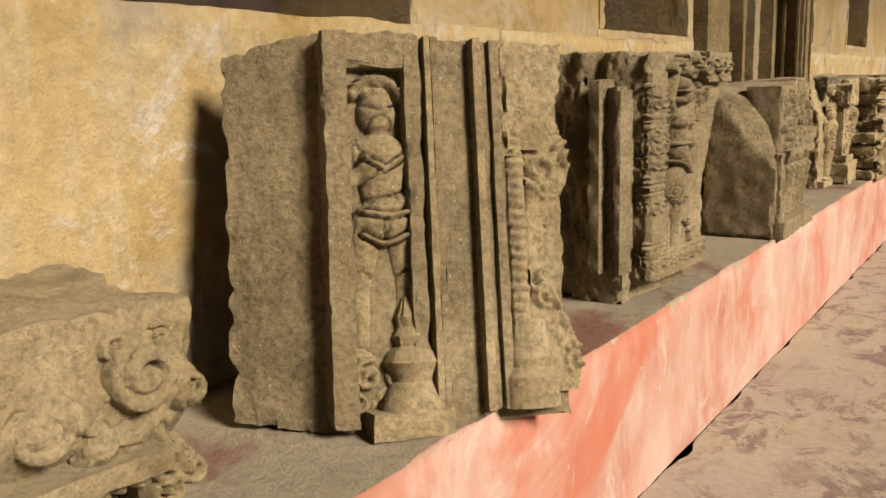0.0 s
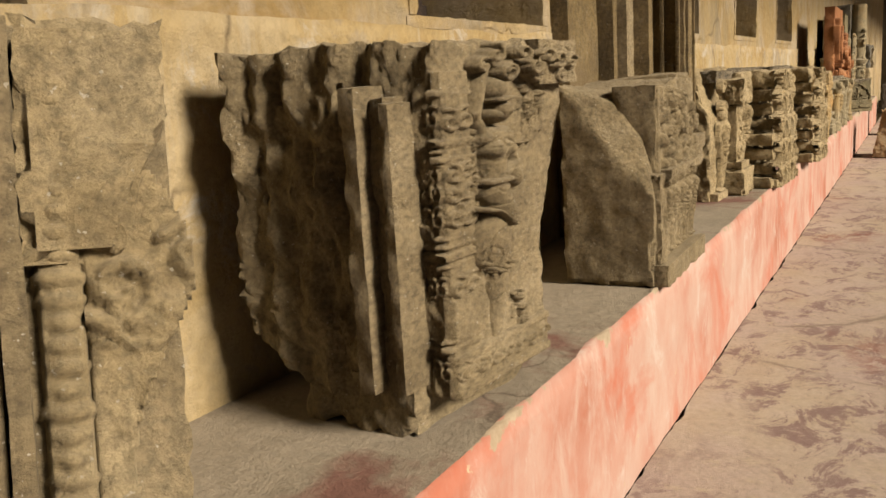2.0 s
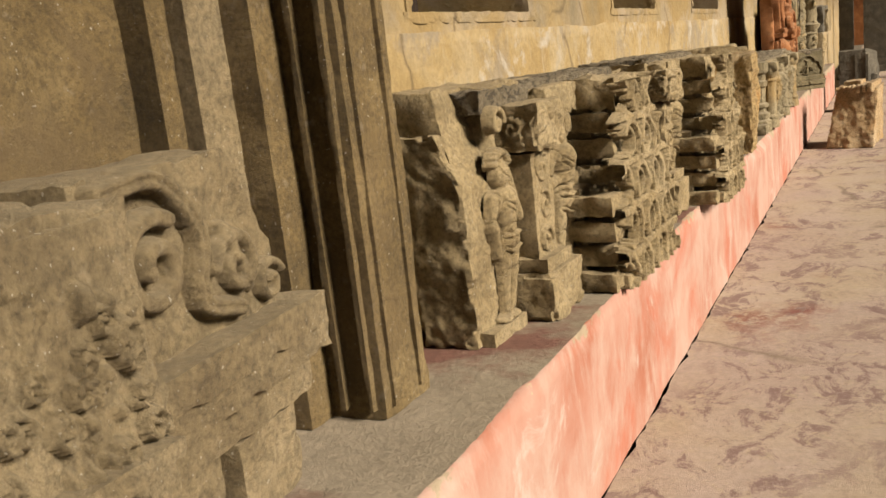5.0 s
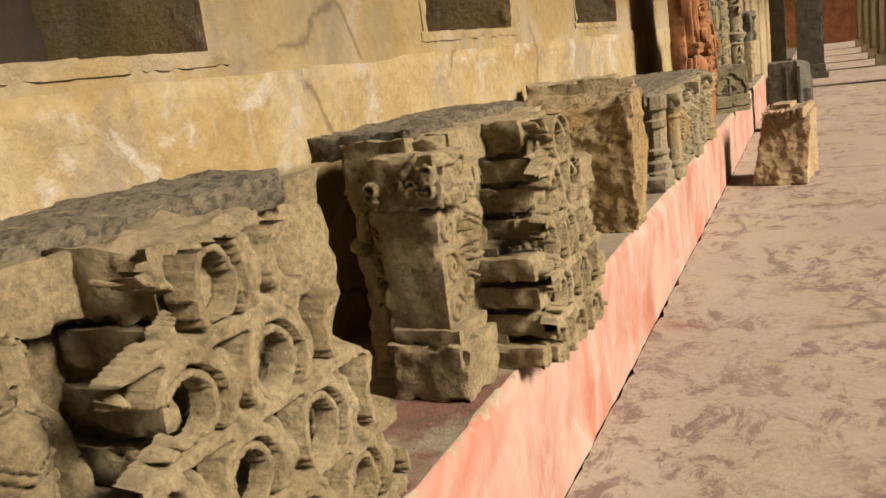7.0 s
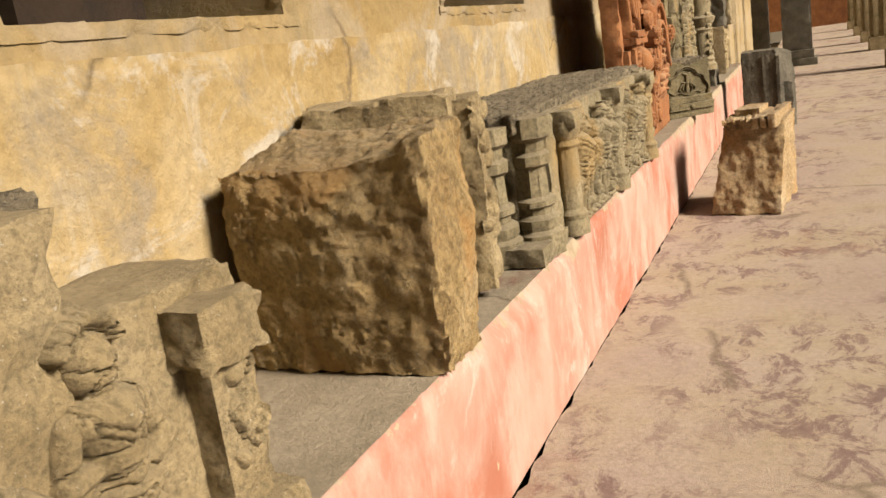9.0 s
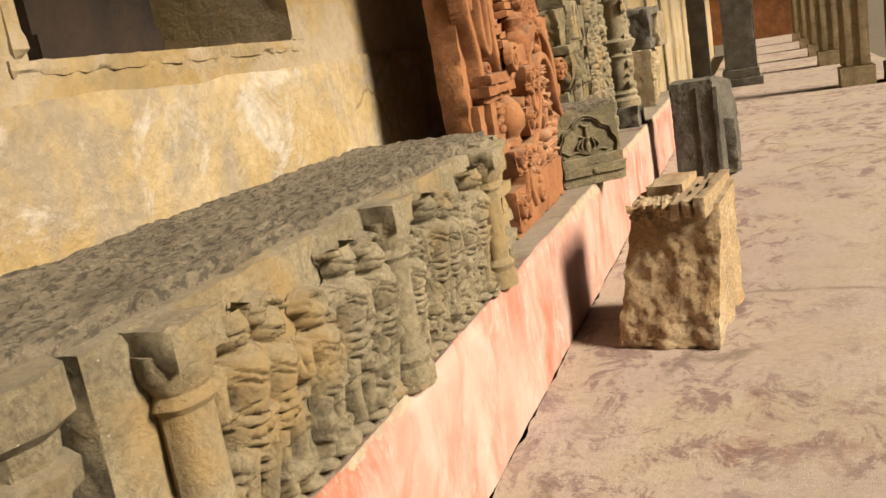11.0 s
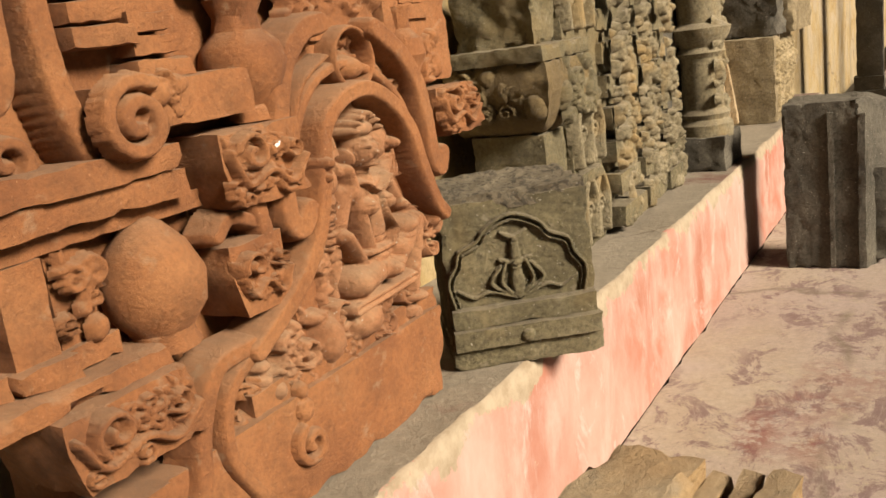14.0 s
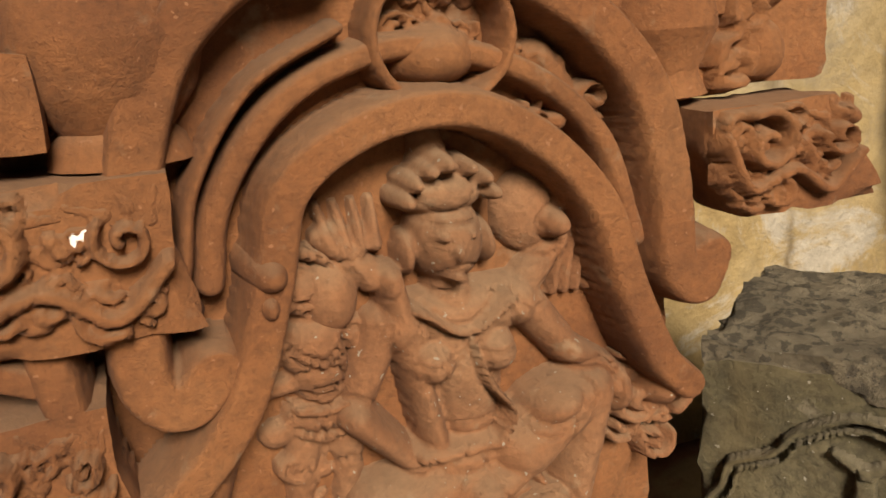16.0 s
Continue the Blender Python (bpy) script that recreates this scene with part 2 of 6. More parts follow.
OCHRE = stone_material("ochre weathered stone", (0.17, 0.12, 0.045), (0.3, 0.21, 0.08), (0.42, 0.31, 0.14), warm=(0.22, 0.155, 0.07))
WHITE = material("white paint fleck", 0.7)
WHITE.node_tree.nodes["Principled BSDF"].inputs["Base Color"].default_value = (0.75, 0.72, 0.66, 1)
PLASTER = plaster_material()
LOWPLASTER = low_plaster_material()
# Olive plaster whose colour is also darkened to stand in for niche shade.
OLIVE = cement_material("olive stained niche plaster darkened for shade", (0.22, 0.16, 0.06), (0.32, 0.24, 0.1), (0.12, 0.09, 0.05), 0.5, 0.65, 2.0)
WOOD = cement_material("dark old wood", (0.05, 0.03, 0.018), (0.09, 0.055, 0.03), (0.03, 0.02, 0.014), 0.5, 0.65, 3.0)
PINK = pink_material()
LEDGE = cement_material("grey ledge cement", (0.36, 0.3, 0.21), (0.48, 0.41, 0.3), (0.24, 0.085, 0.06), 0.53, 0.63, 1.6)
FLOOR = floor_material()
EARTH = cement_material("dry earth", (0.2, 0.16, 0.1), (0.27, 0.22, 0.14), (0.13, 0.12, 0.05), 0.55, 0.7, 0.4)


# ---- mesh helpers ----
def part(name, bm, mat, parent=None, label="", smooth=True):
    me = bpy.data.meshes.new(name)
    bm.to_mesh(me)
    bm.free()
    me.materials.append(mat)
    if smooth:
        for p in me.polygons:
            p.use_smooth = True
    if smooth:
        me.set_sharp_from_angle(angle=radians(34))
    ob = new(name, me)
    if parent is not None:
        ob.parent = parent
    if label:
        ob["label"] = label
    return ob


def part_arrays(name, verts, faces, mat, parent=None, label=""):
    me = bpy.data.meshes.new(name)
    me.from_pydata(verts, [], faces)
    me.materials.append(mat)
    me.polygons.foreach_set("use_smooth", [True] * len(me.polygons))
    me.update()
    ob = new(name, me)
    if parent is not None:
        ob.parent = parent
    if label:
        ob["label"] = label
    return ob


def thing(name, at, turn, label, category, group="", tilt=0.0):
    ob = new(name)
    ob.empty_display_size = 0.1
    ob.matrix_world = pose(*at, 0, tilt, turn)
    return tagged(ob, label, category, group)


def rough_box(x0, x1, y0, y1, z0, z1, step=0.03, amp=0.008, scale=7.0, chip=0.03, seed=0, shape=None):
    """A box of small faces with worn edges and hewn, uneven sides. shape moves a point (x, y, z) further."""
    bm = bmesh.new()
    size = (x1 - x0, y1 - y0, z1 - z0)
    n = [max(2, int(round(s / step))) for s in size]
    verts = {}

    def vert(i, j, k):
        if (i, j, k) not in verts:
            f = [i / n[0], j / n[1], k / n[2]]
            p = Vector((x0 + f[0] * size[0], y0 + f[1] * size[1], z0 + f[2] * size[2]))
            verts[i, j, k] = bm.verts.new(p)
        return verts[i, j, k]

    def side(a, b, c, cv):
        for u in range(n[a]):
            for v in range(n[b]):
                quad = []
                for du, dv in ((0, 0), (1, 0), (1, 1), (0, 1)):
                    ix = [0, 0, 0]
                    ix[a], ix[b], ix[c] = u + du, v + dv, cv
                    quad.append(vert(*ix))
                bm.faces.new(quad if cv else quad[::-1])

    side(0, 1, 2, n[2]), side(0, 1, 2, 0), side(1, 2, 0, n[0]), side(1, 2, 0, 0), side(2, 0, 1, n[1]), side(2, 0, 1, 0)
    off = Vector((seed * 7.31, seed * 3.77, seed * 5.13))
    mid = Vector(((x0 + x1) / 2, (y0 + y1) / 2, (z0 + z1) / 2))
    bm.normal_update()
    moves = []
    for (i, j, k), v in verts.items():
        p = v.co.copy()
        on = sum((i in (0, n[0]), j in (0, n[1]), k in (0, n[2])))
        d = (noise.fractal(p * scale + off, 0.5, 2.3, 5) * 0.8 + abs(noise.noise(p * scale * 1.7 - off)) * 0.4 - 0.1) * amp * 1.2
        d += noise.noise(p * scale * 0.35 + off) * amp * 0.5
        d -= max(0.0, noise.noise(p * 22 + off) + 0.6 * noise.noise(p * 55 + off) + 0.05) * chip * (0.0, 0.0, 0.6, 0.9)[on]
        q = p + v.normal * d
        if k == 0:
            q.z = max(q.z, z0)
        moves.append((v, shape(q) if shape else q))
    for v, q in moves:
        v.co = q
    bm.normal_update()
    return bm


def plain_box(bm, x0, x1, y0, y1, z0, z1, bevel=0.0):
    made = bmesh.ops.create_cube(bm, size=1.0)["verts"]
    bmesh.ops.scale(bm, vec=(x1 - x0, y1 - y0, z1 - z0), verts=made)
    bmesh.ops.translate(bm, vec=((x0 + x1) / 2, (y0 + y1) / 2, (z0 + z1) / 2), verts=made)
    if bevel:
        edges = list({e for v in made for e in v.link_edges})
        bmesh.ops.bevel(bm, geom=edges, offset=bevel, segments=2, affect="EDGES", profile=0.5)
    return bm


def sheet(x0, x1, y0, y1, z, nx, ny, amp, scale, seed):
    """A level sheet with a slightly uneven surface."""
    xs, ys = np.linspace(x0, x1, nx + 1), np.linspace(y0, y1, ny + 1)
    verts = [(x, y, z + amp * noise.fractal(Vector((x * scale, y * scale, seed)), 1.0, 2.0, 3)) for x in xs for y in ys]
    faces = [(i * (ny + 1) + j, (i + 1) * (ny + 1) + j, (i + 1) * (ny + 1) + j + 1, i * (ny + 1) + j + 1) for i in range(nx) for j in range(ny)]
    return verts, faces


# ---- setting ----
LEDGE_Z, WALL_X = 0.40, -0.505
tagged(part_arrays("ground", *sheet(-60, 120, -60, 140, -0.35, 30, 30, 0.1, 0.1, 3), EARTH), "dry sandy ground outside the verandah", "ground", kind="structure")
def floor_sheet():
    verts, faces = sheet(0.0, 2.3, -2.5, 37, 0.0, 60, 1100, 0.004, 3.0, 1)
    out = []
    for x, y, z in verts:
        if x == 0.0:
            x = 0.002 + 0.022 * max(0.0, noise.fractal(Vector((y * 5, 1, 0)), 0.6, 2.2, 5))
        out.append((x, y, z))
    return out, faces


tagged(part_arrays("floor", *floor_sheet(), FLOOR), "worn cement floor with faded red oxide patches", "floor", kind="structure")
tagged(part("floor_edge", plain_box(bmesh.new(), 2.3, 2.6, -2.5, 37, -0.4, -0.004), EARTH, smooth=False), "stone kerb along the verandah floor", "kerb", kind="structure")


def ledge_front():
    """The painted riser: a thin uneven skin with a chipped upper lip."""
    ys, zs = np.linspace(-2.5, 17.0, 930), np.linspace(0, 1, 12)
    verts, faces = [], []
    for y in ys:
        broken = max(0.0, 1 - abs(y - 9.3) / 0.6)
        lip = (0.004 + 0.01 * broken) * noise.fractal(Vector((y * 5, 0, 5)), 0.8, 2, 4) - 0.02 * broken
        for f in zs:
            z = f * LEDGE_Z + lip * f
            x = 0.006 * noise.fractal(Vector((y * 4, z * 5, 2)), 1, 2, 3) - (0.006 + 0.03 * broken + 0.012 * max(0, noise.noise(Vector((y * 14, 3, 0))))) * max(0.0, f - 0.9) * 10
            verts.append((x, y, z))
        verts.append((-0.03, y, LEDGE_Z - 0.004))
    k = len(zs) + 1
    for i in range(len(ys) - 1):
        for j in range(k - 1):
            faces.append((i * k + j, (i + 1) * k + j, (i + 1) * k + j + 1, i * k + j + 1))
    return verts, faces


tagged(part_arrays("ledge_riser", *ledge_front(), PINK), "low plinth riser with peeling pink red paint", "plinth", kind="structure")
tagged(part_arrays("ledge_top", *sheet(-0.52, -0.012, -2.5, 17.0, LEDGE_Z - 0.001, 24, 500, 0.004, 4.0, 7), LEDGE), "grey cement plinth top with red stains", "plinth", kind="structure")

NICHES = [(0.6, 1.42), (2.46, 3.285), (4.32, 5.11), (6.5, 7.325), (8.4, 9.22), (10.25, 11.19)]
SILL, HEAD = 1.03, 2.05
SILLS = [1.035, 1.042, 1.085, 1.112, 1.127, 1.13]


def wall_block(name, y0, y1, z0, z1, x1=WALL_X, x0=-1.1, label="ochre limewashed plaster wall with stains", mat=None):
    bm = bmesh.new()
    plain_box(bm, x0, x1, y0, y1, z0, z1)
    return tagged(part(name, bm, mat or PLASTER, smooth=False), label, "wall", kind="structure")


wall_block("wall_band", -2.5, 37, 1.0, SILL)


def dado():
    """Lower coat of plaster, a little proud, with a wavy upper edge and slight hollows."""
    ys, zs = np.linspace(-2.5, 17, 620), np.linspace(0, 1, 24)
    verts, faces = [], []
    for y in ys:
        top = 1.06 + 0.012 * noise.fractal(Vector((y * 2.2, 4, 0)), 0.7, 2.1, 5)
        for f in zs:
            z = 0.2 + f * (top - 0.2)
            verts.append((WALL_X + 0.008 + 0.006 * noise.fractal(Vector((y * 2.5, z * 2.5, 9)), 0.8, 2.1, 4), y, z))
        verts.append((WALL_X - 0.03, y, top + 0.004))
    k = len(zs) + 1
    for i in range(len(ys) - 1):
        for j in range(k - 1):
            faces.append((i * k + j, (i + 1) * k + j, (i + 1) * k + j + 1, i * k + j + 1))
    return verts, faces


wall_block("wall_lower", -2.5, 37, -0.3, 1.0)
tagged(part_arrays("wall_dado", *dado(), LOWPLASTER), "worn grey cream plaster coat on the lower wall", "wall", kind="structure")
wall_block("wall_upper", -2.5, 37, HEAD, 3.3)
edges = [-2.5] + [v for n in NICHES for v in n] + [37]
for a, b in zip(edges[::2], edges[1::2]):
    wall_block("wall_pier", a, b, SILL, HEAD)
for k, (a, b) in enumerate(NICHES):
    wall_block("wall_sill", a, b, SILL, SILLS[k])
    f = tagged(new(f"niche_frame_{k + 1}"), "chipped plaster frame round a wall niche", "niche frame", kind="structure")
    leaf = tagged(new("shutter_leaf"), "dark old wooden shutter leaf standing inside a niche", "shutter", "shutters in the niches")
    leaf.location = (-0.98, (a + b) / 2, SILLS[k])
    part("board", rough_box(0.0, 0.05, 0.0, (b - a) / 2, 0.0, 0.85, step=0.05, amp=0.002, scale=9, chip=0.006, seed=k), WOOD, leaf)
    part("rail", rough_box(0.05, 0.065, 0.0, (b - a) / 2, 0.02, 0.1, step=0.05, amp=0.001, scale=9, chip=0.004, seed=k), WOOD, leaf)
    for n, y0, y1, z0, z1 in (("jamb", a - 0.035, a, SILLS[k], HEAD), ("jamb", b, b + 0.045, SILLS[k], HEAD), ("sill", a - 0.05, b + 0.06, SILLS[k] - 0.03, SILLS[k])):
        part(n, rough_box(WALL_X - 0.06, WALL_X + 0.005, y0, y1, z0, z1, step=0.02, amp=0.005, scale=13, chip=0.03, seed=k), PLASTER, f)
wall_block("wall_back", -2.5, 37, SILL, HEAD, x1=-1.0, x0=-1.15, label="olive stained plaster with shade in its colour behind the niches", mat=OLIVE)
# Unseen ceiling, added: it shades the upper wall, its dark tone limits bounce.
tagged(part("ceiling", plain_box(bmesh.new(), -1.1, 2.6, -2.5, 37, 3.3, 3.5), WOOD, smooth=False), "unseen verandah ceiling added dark to shade wall and limit bounce", "ceiling", kind="structure")
tagged(part("wall_far_end", plain_box(bmesh.new(), -0.505, 2.6, 36.5, 36.8, 0, 3.3), RED, smooth=False), "dark reddish stained wall closing the verandah", "wall", kind="structure")
tagged(part("wall_near_end", plain_box(bmesh.new(), -0.505, 2.3, -2.8, -2.5, 0, 3.3), PLASTER, smooth=False), "plain plaster wall closing the verandah", "wall", kind="structure")



# ---- carving helpers ----
def vnoise(u, v, scale, seed):
    """Smooth random values, about -1 to 1, over arrays of places."""
    rng = np.random.default_rng(seed)
    g = rng.uniform(-1, 1, (64, 64))
    a, b = u * scale + 1000.0, v * scale + 1000.0
    i, j = np.floor(a).astype(int), np.floor(b).astype(int)
    s, t = a - i, b - j
    s, t = s * s * (3 - 2 * s), t * t * (3 - 2 * t)
    i0, i1, j0, j1 = i % 64, (i + 1) % 64, j % 64, (j + 1) % 64
    return (g[i0, j0] * (1 - s) + g[i1, j0] * s) * (1 - t) + (g[i0, j1] * (1 - s) + g[i1, j1] * s) * t


def fnoise(u, v, scale, seed):
    return vnoise(u, v, scale, seed) + 0.5 * vnoise(u, v, scale * 2.1, seed + 1) + 0.25 * vnoise(u, v, scale * 4.3, seed + 2)


def seg(u, v, a, b):
    """Distance to the line from a to b, and how far along it."""
    dx, dy = b[0] - a[0], b[1] - a[1]
    t = np.clip(((u - a[0]) * dx + (v - a[1]) * dy) / (dx * dx + dy * dy + 1e-9), 0, 1)
    return np.hypot(u - a[0] - t * dx, v - a[1] - t * dy), t


def cap(u, v, a, b, r0, r1, k=1.0):
    d, t = seg(u, v, a, b)
    r = r0 + (r1 - r0) * t
    return np.where(d < r, k * r * np.sqrt(np.clip(1 - (d / r) ** 2, 0, 1)) + 0.001, -1)


def ell(u, v, c, rx, ry, h, turn=0.0):
    s, k = math.sin(radians(turn)), math.cos(radians(turn))
    a, b = (u - c[0]) * k + (v - c[1]) * s, (v - c[1]) * k - (u - c[0]) * s
    d = (a / rx) ** 2 + (b / ry) ** 2
    return np.where(d < 1, h * np.sqrt(np.clip(1 - d, 0, 1)) + 0.001, -1)


def poly_d(u, v, pts):
    d = np.full(u.shape, 9.0)
    for a, b in zip(pts, pts[1:]):
        d = np.minimum(d, seg(u, v, a, b)[0])
    return d


def band(u, v, pts, w, h, edge=0.006, groove=0.0):
    """A flat raised band along a line, with rounded edges and perhaps a groove down its middle."""
    d = poly_d(u, v, pts)
    f = np.clip((w - d) / edge, 0, 1)
    g = groove * np.clip(1 - d / (w * 0.35), 0, 1)
    return np.where(d < w, h * np.sqrt(1 - (1 - f) ** 2) - g + 0.0008, -1)


def curve(*pts, n=8):
    """A smooth line through the points."""
    p = [np.array(q, float) for q in pts]
    p = [2 * p[0] - p[1]] + p + [2 * p[-1] - p[-2]]
    out = []
    for i in range(1, len(p) - 2):
        for s in np.linspace(0, 1, n, endpoint=False):
            a, b, c, d = p[i - 1 : i + 3]
            out.append(tuple(0.5 * (2 * b + (c - a) * s + (2 * a - 5 * b + 4 * c - d) * s * s + (3 * b - a - 3 * c + d) * s**3)))
    return out + [tuple(p[-2])]


def spiral(c, r, turns, start=0.0, sign=1, n=26):
    return [(c[0] + r * (1 - 0.8 * t) * math.cos(start + sign * turns * 6.283 * t), c[1] + r * (1 - 0.8 * t) * math.sin(start + sign * turns * 6.283 * t)) for t in np.linspace(0, 1, n)]


def over(h, g, cut=0.004):
    """Lays the form g over h, with a chiselled line round it."""
    m = g > 0
    ring = m.copy()
    for ax in (0, 1):
        for k in (-1, 1):
            ring |= np.roll(m, k, ax)
    ring &= ~m
    h = np.where(ring & (h > 0), np.maximum(h - cut, 0.0008), h)
    return np.maximum(h, g)


def lumps(u, v, u0, u1, v0, v1, count, r0, r1, k, seed):
    """Worn carving that can no longer be read: knots, curls and hollows."""
    rng = np.random.default_rng(seed)
    h = np.full(u.shape, -1.0)
    for _ in range(count):
        c, r = (rng.uniform(u0, u1), rng.uniform(v0, v1)), rng.uniform(r0, r1)
        what = rng.integers(0, 5)
        if what in (0, 3):
            h = over(h, band(u, v, spiral(c, r, 1.3, rng.uniform(0, 6), rng.choice((-1, 1)), 12), r * 0.24, k * r, r * 0.22), k * r * 0.22)
        elif what == 1:
            a = rng.uniform(0, 3.1)
            h = over(h, cap(u, v, c, (c[0] + r * 1.8 * math.cos(a), c[1] + r * 1.8 * math.sin(a)), r * 0.5, r * 0.32, k), k * r * 0.22)
        else:
            h = over(h, ell(u, v, c, r * rng.uniform(0.5, 1), r * rng.uniform(0.6, 1.1), k * r, rng.uniform(0, 180)), k * r * 0.22)
    return h


def figure(u, v, cu, cv, s, k=1.0, lean=0.0, arm_l=(-0.16, 0.5), arm_r=(0.1, 0.62), leg=0.05, crown=0.06, wide=1.3):
    """A worn standing figure in relief, s tall, feet at (cu, cv)."""
    def q(a, b):
        return (cu + s * (a * (0.5 + 0.5 * wide) + lean * math.sin(b * 3.0)), cv + s * b)
    w = s * wide
    h = ell(u, v, q(0, 0.86), 0.062 * w, 0.078 * w, 0.085 * s * k)
    h = over(h, ell(u, v, q(0, 0.94), crown * w, 0.06 * w, 0.06 * s * k), 0.022 * s * k)
    h = over(h, cap(u, v, q(0, 0.8), q(0, 0.74), 0.035 * w, 0.04 * w, k), 0.022 * s * k)
    h = over(h, cap(u, v, q(-0.07, 0.72), q(0.07, 0.72), 0.05 * w, 0.05 * w, k), 0.022 * s * k)
    h = over(h, cap(u, v, q(0, 0.7), q(0, 0.54), 0.085 * w, 0.062 * w, k), 0.022 * s * k)
    h = over(h, ell(u, v, q(0, 0.48), 0.1 * w, 0.07 * w, 0.085 * s * k), 0.022 * s * k)
    for sx, arm in ((-1, arm_l), (1, arm_r)):
        elbow = (sx * 0.15, 0.58)
        h = over(h, cap(u, v, q(sx * 0.11, 0.72), q(*elbow), 0.036 * w, 0.032 * w, k), 0.022 * s * k)
        h = over(h, cap(u, v, q(*elbow), q(*arm), 0.03 * w, 0.026 * w, k * 1.5), 0.022 * s * k)
        knee, foot = (sx * (leg + 0.015), 0.26), (sx * leg, 0.03)
        h = over(h, cap(u, v, q(sx * 0.05, 0.46), q(*knee), 0.052 * w, 0.038 * w, k), 0.022 * s * k)
        h = over(h, cap(u, v, q(*knee), q(*foot), 0.036 * w, 0.026 * w, k), 0.022 * s * k)
        h = over(h, ell(u, v, q(sx * (leg + 0.02), 0.015), 0.05 * w, 0.022 * w, 0.06 * s * k), 0.022 * s * k)
    h = over(h, band(u, v, [q(-0.07, 0.51), q(0.0, 0.495), q(0.07, 0.51)], 0.01 * w, 0.088 * s * k, 0.008 * w), 0.022 * s * k)
    h = over(h, band(u, v, [q(-0.06, 0.7), q(0, 0.655), q(0.06, 0.7)], 0.008 * w, 0.095 * s * k, 0.006 * w), 0.022 * s * k)
    for i in range(9):
        a = 0.3 + i * 0.32
        h = over(h, ell(u, v, (q(0, 0.9)[0] + 0.075 * w * math.cos(a), q(0, 0.9)[1] + 0.07 * w * math.sin(a)), 0.022 * w, 0.022 * w, 0.07 * s * k), 0.022 * s * k)
    h = over(h, band(u, v, curve(q(-0.07, 0.43), q(0.0, 0.4), q(0.07, 0.43), n=4), 0.009 * w, 0.08 * s * k, 0.008 * w), 0.022 * s * k)
    h = np.maximum(h, cap(u, v, q(0.0, 0.42), q(0.0, 0.3), 0.014 * w, 0.008 * w, k * 1.4))
    return h


def relief(name, box, f, at, mat, parent, step=0.004, face="x", label="", wear=0.0012, seed=0):
    """A carved piece: the surface f(u, v) over the box, kept where it stands proud. at: the plane that it stands on."""
    u0, u1, v0, v1 = box
    nu, nv = int((u1 - u0) / step) + 2, int((v1 - v0) / step) + 2
    us, vs = np.linspace(u0, u1, nu), np.linspace(v0, v1, nv)
    U, V = np.meshgrid(us, vs, indexing="ij")
    H = f(U, V)
    keep = H > 0
    cell = keep[:-1, :-1] | keep[1:, :-1] | keep[:-1, 1:] | keep[1:, 1:]
    H = np.where(keep, H + wear * fnoise(U, V, 60.0, seed + 11), -0.006)
    idx = -np.ones(H.shape, int)
    use = np.zeros(H.shape, bool)
    for a, b in ((slice(None, -1), slice(None, -1)), (slice(1, None), slice(None, -1)), (slice(None, -1), slice(1, None)), (slice(1, None), slice(1, None))):
        use[a, b] |= cell
    idx[use] = np.arange(use.sum())
    u, v, h = U[use], V[use], H[use]
    if face == "x":
        co = np.stack([at + h, u, v], 1)
    else:
        co = np.stack([u, at - h, v], 1)
    i, j = np.nonzero(cell)
    quads = np.stack([idx[i, j], idx[i + 1, j], idx[i + 1, j + 1], idx[i, j + 1]], 1)
    return part_arrays(name, co.tolist(), quads.tolist(), mat, parent, label)


def slabs(thing_, name, mat, x0, x1, y0, y1, z0, z1, amp=0.003, step=0.02, chip=0.012, seed=0, label=""):
    return part(name, rough_box(x0, x1, y0, y1, z0, z1, step=step, amp=amp, scale=18, chip=chip, seed=seed), mat, thing_, label)


def lathe(name, profile, at, mat, parent, n=28, label="", seed=0, wear=0.0015):
    """A turned piece: (radius, height) pairs smoothed into a shaft."""
    bm = bmesh.new()
    rings = []
    for r, z in profile:
        ring = []
        for i in range(n):
            a = 6.28318 * i / n
            w = 1 + wear / max(r, 0.01) * noise.noise(Vector((math.cos(a) * 3 + seed, math.sin(a) * 3, z * 30))) * 2
            ring.append(bm.verts.new((at[0] + r * w * math.cos(a), at[1] + r * w * math.sin(a), at[2] + z)))
        rings.append(ring)
    for a, b in zip(rings, rings[1:]):
        for i in range(n):
            bm.faces.new((a[i], a[(i + 1) % n], b[(i + 1) % n], b[i]))
    bm.faces.new(rings[0][::-1])
    bm.faces.new(rings[-1])
    return part(name, bm, mat, parent, label)


def footprint(x0, x1, y0, y1, p00, p10, p11, p01, top=None):
    """Moves a box's plan onto four corners; top adds a further change by height."""
    def move(q):
        a, b = (q.x - x0) / (x1 - x0), (q.y - y0) / (y1 - y0)
        x = (p00[0] * (1 - a) + p10[0] * a) * (1 - b) + (p01[0] * (1 - a) + p11[0] * a) * b
        y = (p00[1] * (1 - a) + p10[1] * a) * (1 - b) + (p01[1] * (1 - a) + p11[1] * a) * b
        r = Vector((x, y, q.z))
        return top(r) if top else r
    return move


